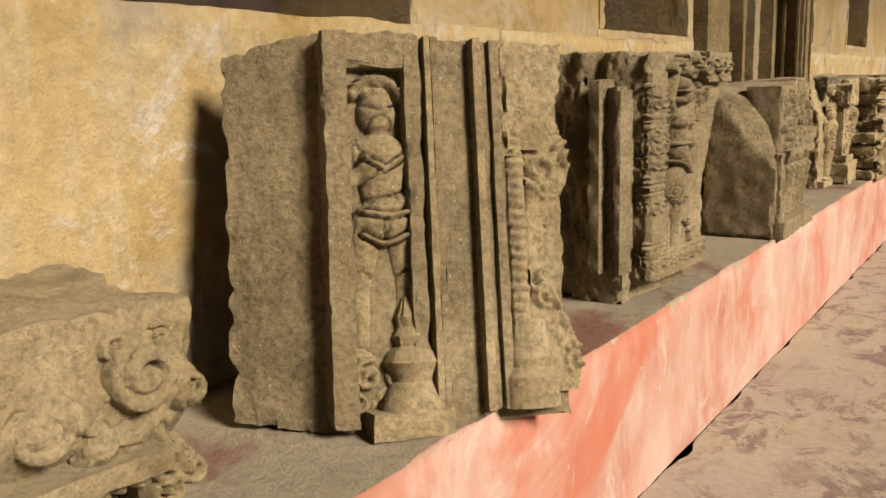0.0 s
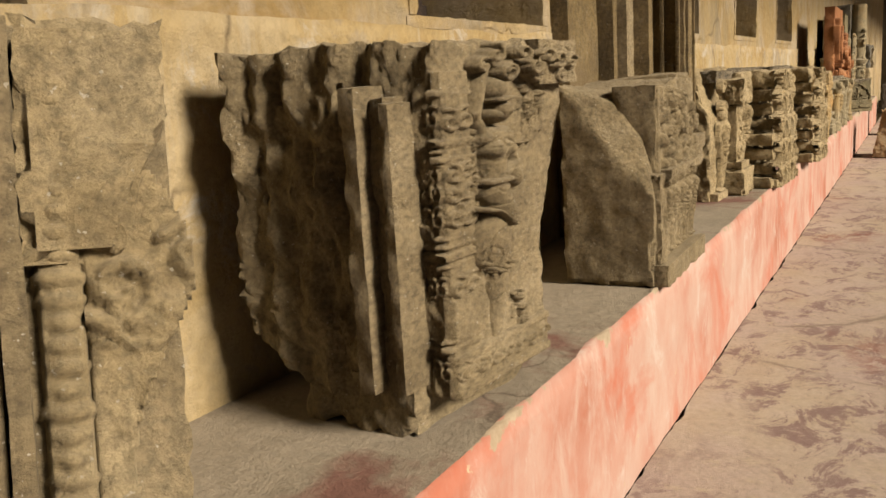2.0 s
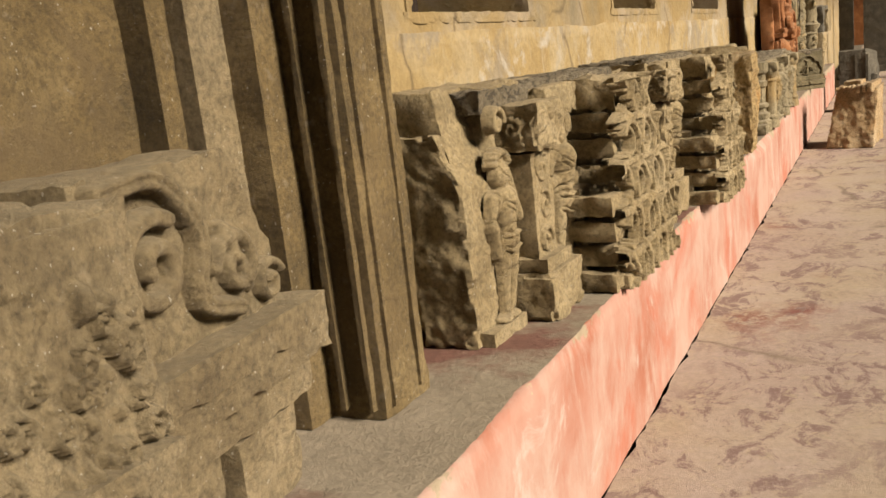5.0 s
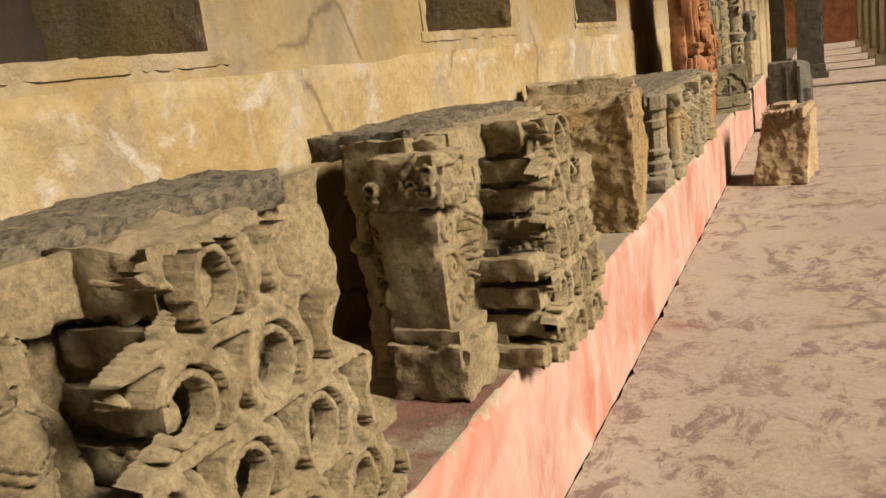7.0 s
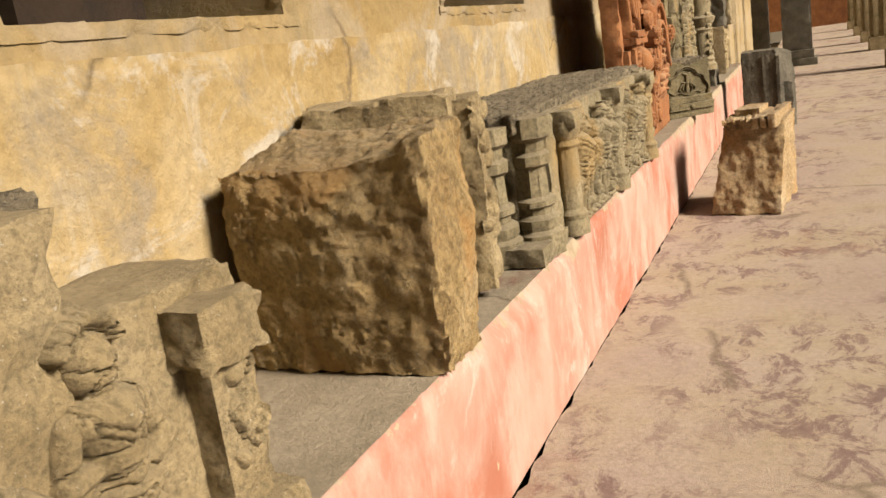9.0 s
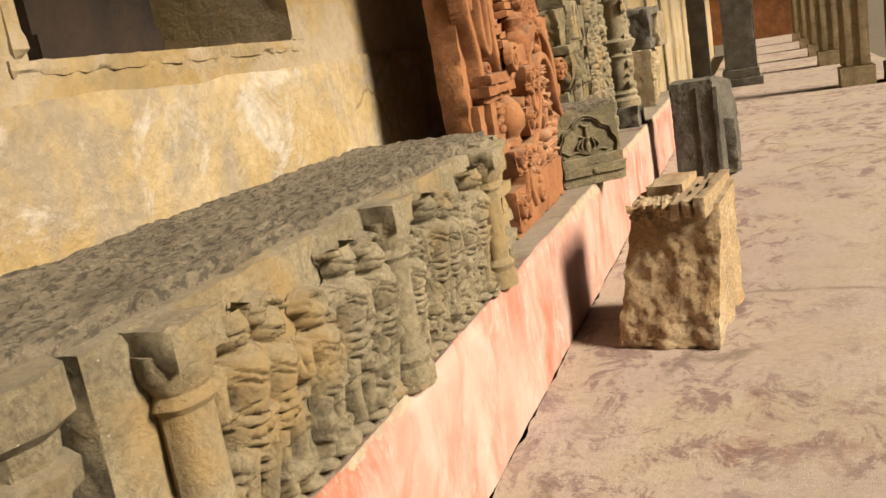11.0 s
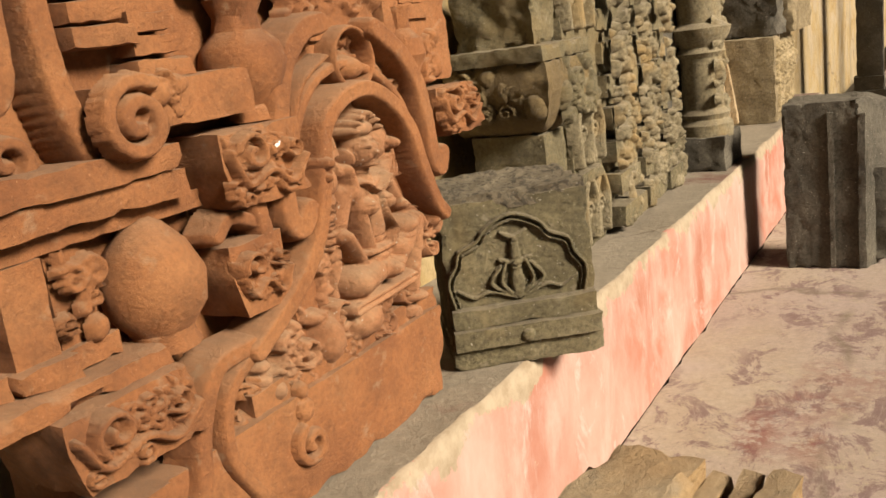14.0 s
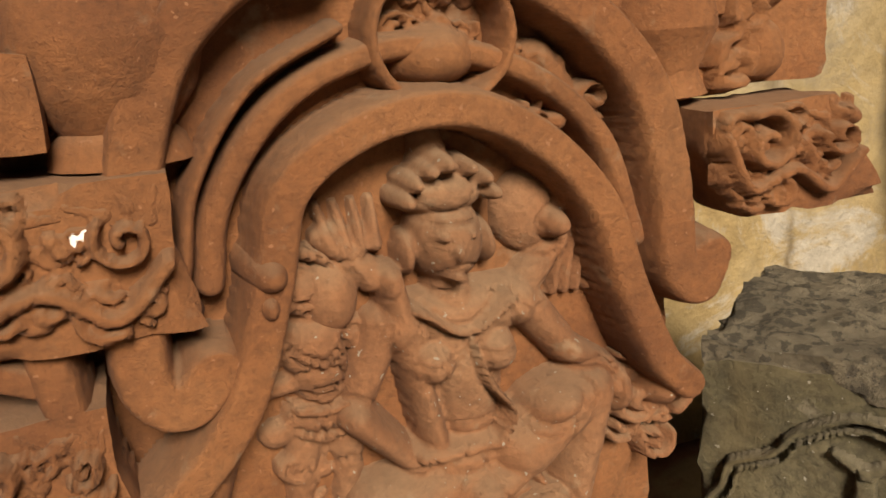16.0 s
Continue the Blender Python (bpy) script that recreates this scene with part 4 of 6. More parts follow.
def lattice_frieze(name, at, label, long, seed):
    """Cornice stone stepped in plan: figures, a pilaster, then arched lattice on stacked slabs."""
    t = thing(name, at, -3, label, "sculpture", STONES)
    if long:
        part("body", rough_box(-0.42, -0.215, 0.0, 1.05, 0.0, 0.5, step=0.02, amp=0.014, scale=9, chip=0.05, seed=seed,
             shape=lambda q: Vector((q.x - 0.25 * max(0, q.z - 0.3) * (q.y < 0.15), q.y + 0.35 * max(0, 0.15 - q.y) * max(0, q.z - 0.3) * 2, q.z + 0.03 * (1 - q.y)))), SAND, t)
        part("broken_end", rough_box(-0.33, -0.2, -0.01, 0.13, 0.0, 0.44, step=0.01, amp=0.009, scale=18, chip=0.03, seed=seed + 1,
             shape=lambda q: Vector((q.x - 0.5 * max(0, q.z - 0.33), q.y + 0.0, q.z))), SAND, t)
        fig, pil, second, lat = (0.11, 0.2), (0.2, 0.33), (0.4,), 0.45
        relief("figure", (0.03, 0.2, 0.0, 0.46), lambda u, v: figure(u, v, 0.115, 0.03, 0.36, 0.95, 0.06, (-0.12, 0.4), (0.06, 0.92), 0.03, 0.03), -0.192, SAND, t, 0.003)
        relief("rosette", (0.08, 0.2, 0.39, 0.5), lambda u, v: np.maximum(band(u, v, spiral((0.14, 0.445), 0.035, 1.0, n=20), 0.008, 0.02), ell(u, v, (0.14, 0.445), 0.018, 0.018, 0.025)), -0.2, SAND, t, 0.003)
        slabs(t, "foot_slab", SAND, -0.3, -0.172, 0.01, 0.17, 0.0, 0.03, seed=seed)
    else:
        part("body", rough_box(-0.36, -0.15, 0.1, 0.68, 0.0, 0.49, step=0.02, amp=0.012, scale=9, chip=0.05, seed=seed), SAND, t)
        relief("figure", (-0.36, -0.13, 0.02, 0.52), lambda u, v: figure(u, v, -0.285, 0.04, 0.42, 1.1, 0.05, (-0.2, 0.6), (0.1, 0.4), 0.05), 0.1, SAND, t, 0.004, face="y")
        slabs(t, "corner_pier", SAND, -0.35, -0.2, 0.07, 0.15, 0.4, 0.5, 0.008, 0.014, 0.03, seed)
        pil, second, lat = (0.02, 0.13), (0.17,), 0.22
    p0, p1 = pil
    px = -0.135 if long else -0.12
    back = px - 0.14
    slabs(t, "pilaster_shaft", SAND, back, px - 0.01, p0 + 0.005, p1 - 0.02, 0.1, 0.37, 0.004, 0.014, 0.016, seed + 2)
    slabs(t, "pilaster_base", SAND, back, px + 0.025, p0 - 0.015, p1 + 0.03, 0.0, 0.11, 0.006, 0.012, 0.035, seed + 3)
    slabs(t, "pilaster_moulding", SAND, back, px + 0.012, p0 - 0.005, p1 + 0.015, 0.11, 0.14, 0.004, 0.012, 0.02, seed + 4)
    slabs(t, "pilaster_capital", SAND, back, px + 0.02, p0 - 0.015, p1 + 0.02, 0.375, 0.475, 0.008, 0.012, 0.04, seed + 5)
    relief("scroll_carving", (p0, p1, 0.1, 0.4), lambda u, v: np.maximum(band(u, v, spiral(((p0 + p1) / 2 - 0.01, 0.17), 0.035, 1.3), 0.006, 0.008), np.maximum(band(u, v, spiral(((p0 + p1) / 2 - 0.01, 0.25), 0.035, 1.3, 2, -1), 0.006, 0.008), band(u, v, spiral(((p0 + p1) / 2 - 0.01, 0.33), 0.035, 1.3, 1), 0.006, 0.008))), px - 0.012, SAND, t, 0.0035)
    relief("capital_leaves", (p0 - 0.02, p1 + 0.03, 0.37, 0.48), lambda u, v: lumps(u, v, p0, p1, 0.39, 0.46, 16, 0.014, 0.026, 0.7, seed), px + 0.012, SAND, t, 0.004)
    relief("capital_face", (back, px + 0.02, 0.37, 0.48), lambda u, v: lumps(u, v, back, px, 0.4, 0.45, 10, 0.014, 0.024, 0.5, seed + 1), p0 - 0.012, SAND, t, 0.005, face="y")
    relief("standing_figure", (second[0] - 0.1, second[0] + 0.09, 0.0, 0.5), lambda u, v: figure(u, v, second[0], 0.035, 0.42, 1.15, 0.04, (0.08, 0.62), (0.14, 0.45), 0.045, 0.07), px - 0.045, SAND, t, 0.003)
    slabs(t, "figure_backing", SAND, back - 0.1, px - 0.042, p1 - 0.02, lat + 0.02, 0.0, 0.46, 0.006, 0.016, 0.02, seed + 6)
    top = 0.47 if long else 0.48
    slabs(t, "cornice_slab", SAND, -0.3, px - 0.02, p1 + 0.01, lat + 0.1, 0.43, 0.5, 0.008, 0.014, 0.03, seed + 7)
    for i in range(3):
        slabs(t, "cornice_dentil", SAND, -0.2, px - 0.005 + 0.012 * (i % 2), p1 + 0.015 + i * 0.035, p1 + 0.042 + i * 0.035, 0.38 + 0.01 * i, 0.435, 0.005, 0.012, 0.02, seed + 8 + i)
    n = 7
    face = -0.035 if long else 0.0
    for i in range(n):
        z0 = i * 0.062
        y0 = lat - 0.035 + 0.012 * ((i * 5) % 3) + 0.018 * i * (i > 3)
        y1 = (0.45 if long else 0.37) - (0.028 if long else 0.045) * max(0, i - 2)
        slabs(t, "tier_slab", SAND, -0.24, face - 0.085, y0 + 0.01, lat + y1 - 0.02, z0, z0 + 0.047, 0.005, 0.014, 0.02, seed + 20 + i)
        slabs(t, "tier_end", SAND, -0.2, face - 0.012 - 0.01 * max(0, i - 3), y0, lat + 0.05 + 0.02 * max(0, i - 3), z0, z0 + 0.047, 0.006, 0.012, 0.03, seed + 80 + i)
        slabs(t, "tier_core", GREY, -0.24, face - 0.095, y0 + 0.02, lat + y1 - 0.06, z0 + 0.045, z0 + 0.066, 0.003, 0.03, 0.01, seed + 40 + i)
    w = 0.48 if long else 0.39
    slabs(t, "lattice_foot", SAND, -0.24, face + 0.004, lat + 0.01, lat + w - 0.07, 0.0, 0.036, 0.004, 0.013, 0.014, seed + 90)
    relief("arched_lattice", (lat - 0.02, lat + w, 0.0, top + 0.02), lambda u, v: lattice(u - lat, v, seed=seed, outline=lambda a, b: (a > 0.0 + 0.05 * np.sin(b * 60) + 0.25 * np.clip(b - 0.3, 0, 1)) & (a < w - 0.06 - 0.55 * np.clip(b - 0.17, 0, 1) + 0.015 * np.sin(b * 70))), face - 0.012, SAND, t, 0.003, wear=0.002)
    if not long:
        relief("far_figure", (0.57, 0.83, 0.0, 0.46), lambda u, v: figure(u, v, 0.675, -0.02, 0.4, 1.2, 0.05, (0.02, 0.6), (0.06, 0.5), 0.05, 0.08), -0.16, SAND, t, 0.003)
        slabs(t, "far_backing", SAND, -0.36, -0.158, 0.45, 0.95, 0.0, 0.37, 0.006, 0.016, 0.03, seed + 70)
        slabs(t, "far_pilaster", SAND, -0.26, -0.115, 0.82, 0.9, 0.06, 0.27, 0.004, 0.013, 0.016, seed + 71)
        slabs(t, "far_capital", SAND, -0.26, -0.095, 0.8, 0.915, 0.265, 0.345, 0.006, 0.012, 0.03, seed + 72)
        slabs(t, "far_base", SAND, -0.26, -0.09, 0.79, 0.93, 0.0, 0.07, 0.006, 0.012, 0.03, seed + 73)
        relief("far_scroll", (0.815, 0.9, 0.08, 0.28), lambda u, v: lumps(u, v, 0.835, 0.885, 0.1, 0.26, 16, 0.012, 0.022, 0.8, seed + 74), -0.118, SAND, t, 0.004)
    part("lattice_crown", rough_box(-0.2, -0.06, lat + 0.08, lat + 0.26, 0.42, 0.5, step=0.013, amp=0.012, scale=14, chip=0.05, seed=seed + 60), SAND, t)
    part("rough_top", rough_box(-0.44, -0.2, 0.1, lat + 0.5, 0.465, 0.515, step=0.014, amp=0.008, scale=22, chip=0.04, seed=seed + 61), PITTED, t, "dusty pitted top")
    return t


def boulder():
    t = thing("rough_boulder", (0.022, 8.735, 0.4), -3, "rough ochre brown sandstone block with broken faces", "stone", STONES)
    t.scale = (0.93, 0.56, 0.965)
    def chips(q):
        p = q * 1.0
        front = max(0.0, 1 - p.y / 0.25)
        mid = max(0.0, 1 - ((p.x + 0.27) / 0.3) ** 2)
        low = max(0.0, 0.14 - p.z) * max(0.0, p.x + 0.4) * 1.1
        facet = noise.noise(p * 4.0) + 0.4 * abs(noise.noise(p * 11.0))
        y = p.y - 0.045 * front * mid + low * 0.5 * front + 0.026 * facet * front + 0.35 * max(0.0, p.z - 0.36) * front * mid
        z = p.z - 0.05 * front * mid * max(0.0, p.z - 0.25) / 0.2 - 0.35 * max(0.0, -0.42 - p.x) * (p.z > 0.3)
        return Vector((p.x - low * 0.12 + 0.3 * max(0.0, 0.12 - p.z) * (p.x < -0.4) * 0.6, y, z))
    part("body", rough_box(-0.5, 0.0, 0.0, 0.33, 0.0, 0.475, step=0.008, amp=0.016, scale=8, chip=0.05, seed=21,
         shape=footprint(-0.5, 0, 0, 0.33, (-0.505, 0.02), (-0.004, 0.01), (-0.015, 0.34), (-0.52, 0.42), top=chips)), BROWN, t)
    return t


def broken_slab():
    t = thing("broken_slab", (-0.043, 9.176, 0.4), 14, "buff sandstone slab with a broken carved edge", "stone", STONES)
    part("body", rough_box(-0.4, -0.05, 0.0, 0.16, 0.0, 0.5, step=0.012, amp=0.008, scale=10, chip=0.04, seed=24), SAND, t)
    part("carved_edge", rough_box(-0.12, 0.0, 0.05, 0.2, 0.02, 0.48, step=0.011, amp=0.009, scale=15, chip=0.03, seed=25), SAND, t)
    relief("worn_carving", (0.04, 0.21, 0.1, 0.46), lambda u, v: lumps(u, v, 0.06, 0.19, 0.14, 0.44, 30, 0.016, 0.034, 0.7, 61), -0.006, SAND, t, 0.005)
    return t


def figure_frieze():
    """Long frieze: moulded end, groups of figures between round shafts, moulded far end."""
    t = thing("figure_frieze", (-0.005, 9.5, 0.4), 0, "long olive grey frieze with figures between round shafts", "sculpture", STONES)
    t.scale = (0.92, 1.13, 1.03)
    part("body", rough_box(-0.5, -0.038, 0.2, 1.66, 0.0, 0.36, step=0.02, amp=0.008, scale=14, chip=0.03, seed=31), GREEN, t)
    part("pitted_top", rough_box(-0.5, -0.07, 0.05, 1.68, 0.33, 0.385, step=0.012, amp=0.008, scale=34, chip=0.02, seed=32), PITTED, t, "dusty pitted top")
    for x, y, h in ((-0.155, 0.03, 0.36), (-0.06, 0.12, 0.37)):
        prof = [(0.075, 0), (0.075, 0.06), (0.06, 0.07), (0.066, 0.085), (0.066, 0.1), (0.045, 0.112), (0.045, 0.128), (0.06, 0.135), (0.06, 0.15), (0.041, 0.16), (0.038, 0.235), (0.054, 0.245), (0.056, 0.27), (0.041, 0.28), (0.044, 0.305), (0.063, 0.318), (0.063, h)]
        lathe("moulded_shaft", prof, (x, y, 0), GREEN, t, n=8, seed=x)
        slabs(t, "shaft_core", GREEN, x - 0.05, x + 0.026, y - 0.03, y + 0.03, 0.09, 0.34, 0.003, 0.013, 0.012, int(y * 100))
    slabs(t, "moulded_foot", GREEN, -0.22, 0.0, -0.03, 0.2, 0.0, 0.05, 0.004, 0.014, 0.02, 33)
    for i, y in enumerate((0.31, 0.9, 1.49)):
        lathe("round_shaft", [(0.05, 0), (0.05, 0.03), (0.042, 0.045), (0.046, 0.06), (0.034, 0.075), (0.034, 0.25), (0.042, 0.26), (0.036, 0.275), (0.05, 0.3), (0.05, 0.33)], (-0.015, y, 0), GREEN, t, seed=i)
        slabs(t, "shaft_bracket", GREEN, -0.1, 0.035, y - 0.045, y + 0.045, 0.31, 0.36, 0.005, 0.013, 0.02, 35 + i)
    for i, y in enumerate((0.4, 0.5, 0.6, 0.72, 0.81, 0.98, 1.07, 1.18, 1.27, 1.38)):
        relief("carved_figure", (y - 0.09, y + 0.09, 0.0, 0.33), lambda u, v, y=y, i=i: np.maximum(figure(u, v, y, 0.01, 0.34 - 0.03 * (i % 3), 1.7, 0.05 * (-1) ** i, (-0.12, 0.75 - 0.2 * (i % 2)), (0.14, 0.45 + 0.2 * (i % 2)), 0.05, 0.085), lumps(u, v, y - 0.05, y + 0.05, 0.02, 0.26, 14, 0.012, 0.024, 1.7, 70 + i)), -0.028, GREEN, t, 0.0035)
    for i, (y, w) in enumerate(((1.56, 0.05), (1.61, 0.05), (1.66, 0.04))):
        slabs(t, "end_pier", GREEN, -0.12, -0.03 - 0.008 * (i % 2), y - w / 2, y + w / 2, 0.0, 0.37, 0.004, 0.013, 0.02, 45 + i)
    for i, z in enumerate((0.07, 0.13, 0.21, 0.27, 0.325)):
        slabs(t, "end_moulding", GREEN, -0.14, -0.012 - 0.006 * (i % 2), 1.54, 1.69, z, z + 0.032, 0.004, 0.013, 0.02, 50 + i)
    return t


def red_panel():
    """Red sandstone shrine front: scrolled arches, projecting leaf blocks and a seated figure."""
    t = thing("red_shrine_panel", (-0.012, 11.695, 0.4), 0, "red sandstone shrine panel with scrolled arches and seated figure", "sculpture", STONES)
    t.scale = (1.0, 1.0, 0.94)
    part("body", rough_box(-0.25, -0.16, -0.06, 0.84, 0.0, 1.1, step=0.02, amp=0.006, scale=10, chip=0.03, seed=71,
         shape=lambda q: Vector((q.x, q.y + 0.1 * max(0.0, min(1.0, (0.34 - q.z) / 0.06)) * max(0.0, (0.3 - q.y) / 0.36) - 0.03 * min(1.0, max(0.0, (q.z - 0.3) / 0.15)) * max(0.0, (0.12 - q.y) / 0.18) - 0.25 * max(0, 0.2 - q.z) * (q.y > 0.6) * (q.y - 0.6), q.z))), RED, t)
    part("base_slab", rough_box(-0.2, -0.09, 0.0, 0.79, 0.0, 0.165, step=0.014, amp=0.003, scale=10, chip=0.02, seed=72,
         shape=lambda q: Vector((q.x, q.y - 0.25 * max(0, 0.12 - q.z) * (q.y > 0.5), q.z))), RED, t)
    f = -0.125

    def arch(name, pts, w, h, groove=0.0, plane=f, step=0.003):
        p = curve(*pts)
        us, vs = [a for a, _ in p], [b for _, b in p]
        relief(name, (min(us) - w - 0.01, max(us) + w + 0.01, min(vs) - w - 0.01, max(vs) + w + 0.01), lambda u, v: band(u, v, p, w, h, 0.008, groove), plane, RED, t, step, wear=0.0008)

    arch("inner_arch", [(0.3, 0.27), (0.4, 0.33), (0.465, 0.4), (0.497, 0.49), (0.515, 0.553), (0.571, 0.589), (0.635, 0.594), (0.691, 0.566), (0.739, 0.51), (0.764, 0.435), (0.79, 0.37), (0.815, 0.34)], 0.018, 0.06)
    arch("outer_arch", [(0.455, 0.435), (0.432, 0.412), (0.41, 0.435), (0.415, 0.509), (0.425, 0.582), (0.452, 0.65), (0.5, 0.695), (0.545, 0.705)], 0.021, 0.055)
    arch("outer_arch", [(0.68, 0.69), (0.745, 0.644), (0.786, 0.587), (0.803, 0.51), (0.809, 0.445), (0.828, 0.425), (0.84, 0.45)], 0.021, 0.055)
    arch("arch_roll", [(0.46, 0.49), (0.472, 0.545), (0.51, 0.6), (0.56, 0.63), (0.62, 0.638), (0.7, 0.61), (0.755, 0.555), (0.782, 0.47)], 0.012, 0.035)
    arch("arch_roll", [(0.445, 0.5), (0.458, 0.56), (0.5, 0.622), (0.56, 0.655)], 0.007, 0.045)
    arch("lower_scroll", [(0.02, 0.03), (0.1, 0.06), (0.17, 0.12), (0.19, 0.2), (0.23, 0.27), (0.3, 0.28)], 0.017, 0.05)
    arch("lower_arch", [(0.31, 0.273), (0.245, 0.23), (0.228, 0.15), (0.265, 0.07)], 0.014, 0.05)
    arch("leaf_stem", [(0.355, 0.5), (0.36, 0.44), (0.372, 0.37), (0.38, 0.31), (0.33, 0.285)], 0.017, 0.05)
    arch("leaf_stem", [(0.36, 0.44), (0.31, 0.46), (0.28, 0.44)], 0.014, 0.045)
    arch("left_arch", [(-0.08, 0.9), (-0.075, 0.78), (-0.05, 0.7), (-0.03, 0.63), (-0.03, 0.57)], 0.02, 0.05, plane=-0.165)
    arch("left_loop", [(0.0, 0.85), (0.0, 0.72), (0.01, 0.665), (0.035, 0.645), (0.058, 0.672), (0.065, 0.76), (0.07, 0.85)], 0.016, 0.055, plane=-0.155)
    arch("left_sweep", [(0.12, 0.9), (0.112, 0.78), (0.118, 0.67), (0.145, 0.58), (0.19, 0.545)], 0.02, 0.055, plane=-0.155)
    arch("left_sweep", [(-0.03, 0.97), (-0.025, 0.88), (-0.045, 0.8)], 0.02, 0.05, plane=-0.165)

    def leafage(u, v, y0, y1, z0, z1, seed):
        """A curling leaf on a wavy stem, with lobes and small worn tendrils round it."""
        rng = np.random.default_rng(seed)
        w, k = y1 - y0, z1 - z0
        r = min(w * 0.2, k * 0.3)
        h = lumps(u, v, y0 + 0.012, y1 - 0.01, z0 + 0.012, z1 - 0.012, 26, r * 0.3, r * 0.62, 0.9, seed)
        stem = curve((y0 + 0.04 * w, z0 + 0.75 * k), (y0 + 0.2 * w, z0 + 0.3 * k), (y0 + 0.5 * w, z0 + 0.42 * k), (y0 + 0.75 * w, z0 + 0.2 * k), (y1 - 0.03 * w, z0 + 0.5 * k))
        h = over(h, band(u, v, stem, r * 0.2, 0.019, r * 0.16), 0.004)
        for a, b, q, sign in ((0.3, 0.68, 1.0, -1), (0.82, 0.66, 0.62, 1)):
            c = (y0 + a * w, z0 + b * k)
            h = over(h, band(u, v, spiral(c, r * q, 1.2, rng.uniform(2, 4), sign, 20), r * q * 0.2, 0.022, r * 0.14), 0.004)
            for j in range(4):
                t = 0.6 + j * 0.75 * sign
                p = (c[0] + r * q * math.cos(t), c[1] + r * q * math.sin(t))
                h = over(h, cap(u, v, p, (p[0] + 0.7 * r * math.cos(t + 0.7 * sign), p[1] + 0.7 * r * math.sin(t + 0.7 * sign)), r * 0.22, r * 0.1, 1.0), 0.003)
        inside = (u > y0 + 0.003) & (u < y1 - 0.002) & (v > z0 + 0.003) & (v < z1 - 0.002)
        return np.where(inside, h, -1)

    def leaf_block(y0, y1, z0, z1, x1, seed, back=-0.2, turn=0.25):
        b = part("leaf_block", rough_box(back, x1, y0, y1, z0, z1, step=0.012, amp=0.003, scale=14, chip=0.02, seed=seed,
             shape=lambda q: Vector((q.x, q.y + turn * max(0, z0 + 0.06 - q.z), q.z))), RED, t)
        relief("leaf_carving", (y0 - 0.01, y1 + 0.02, z0, z1), lambda u, v: leafage(u, v, y0, y1, z0, z1, seed), x1 - 0.002, RED, b, 0.0025)
    leaf_block(0.29, 0.44, 0.47, 0.575, -0.062, 81)
    leaf_block(0.0, 0.175, 0.215, 0.31, -0.06, 82)
    leaf_block(0.0, 0.125, 0.03, 0.17, -0.075, 83, turn=0.0)
    leaf_block(0.285, 0.385, 0.32, 0.425, -0.075, 84)
    leaf_block(0.835, 0.975, 0.475, 0.57, -0.07, 85, back=-0.15, turn=0.6)
    part("hook_block", rough_box(-0.17, -0.12, 0.78, 0.99, 0.58, 0.75, step=0.014, amp=0.003, scale=12, chip=0.02, seed=86), RED, t)
    relief("hook_carving", (0.85, 0.98, 0.57, 0.73), lambda u, v: lumps(u, v, 0.88, 0.95, 0.6, 0.68, 12, 0.014, 0.028, 0.8, 87), -0.122, RED, t, 0.004)
    lathe("vase", [(0.02, 0), (0.045, 0.004), (0.04, 0.02), (0.034, 0.026), (0.052, 0.05), (0.06, 0.085), (0.054, 0.11), (0.034, 0.13), (0.03, 0.15), (0.04, 0.175), (0.02, 0.2)], (-0.12, 0.42, 0.575), RED, t)
    lathe("vase", [(0.02, 0), (0.045, 0.004), (0.04, 0.02), (0.04, 0.03), (0.062, 0.06), (0.066, 0.1), (0.05, 0.14), (0.024, 0.17), (0.01, 0.178)], (-0.13, 0.205, 0.31), RED, t)
    lathe("vase", [(0.02, 0), (0.036, 0.004), (0.03, 0.02), (0.03, 0.025), (0.046, 0.06), (0.04, 0.09), (0.022, 0.11), (0.028, 0.15)], (-0.13, 0.83, 0.575), RED, t)
    slabs(t, "cornice", RED, -0.2, -0.095, -0.055, 0.26, 0.505, 0.54, 0.003, 0.014, 0.014, 91)
    slabs(t, "cornice", RED, -0.2, -0.085, -0.05, 0.25, 0.54, 0.575, 0.003, 0.014, 0.014, 92)
    slabs(t, "cornice_bed", RED, -0.2, -0.12, -0.04, 0.3, 0.48, 0.505, 0.003, 0.014, 0.014, 93)
    relief("cornice_leaf", (0.0, 0.11, 0.55, 0.64), lambda u, v: np.maximum(band(u, v, spiral((0.055, 0.59), 0.035, 1.2, 3.5), 0.01, 0.03), lumps(u, v, 0.02, 0.09, 0.56, 0.61, 9, 0.012, 0.02, 0.8, 94)), -0.15, RED, t, 0.003)
    slabs(t, "beam", RED, -0.17, -0.075, 0.16, 0.38, 0.595, 0.655, 0.003, 0.014, 0.014, 95)
    relief("beam_roundel", (0.12, 0.28, 0.55, 0.68), lambda u, v: np.maximum(band(u, v, spiral((0.18, 0.61), 0.05, 1.6, 1), 0.011, 0.02), lumps(u, v, 0.2, 0.26, 0.6, 0.65, 8, 0.014, 0.022, 0.7, 96)), -0.078, RED, t, 0.003)
    slabs(t, "shelf", RED, -0.22, -0.08, -0.07, 0.17, 0.31, 0.335, 0.004, 0.014, 0.02, 97)
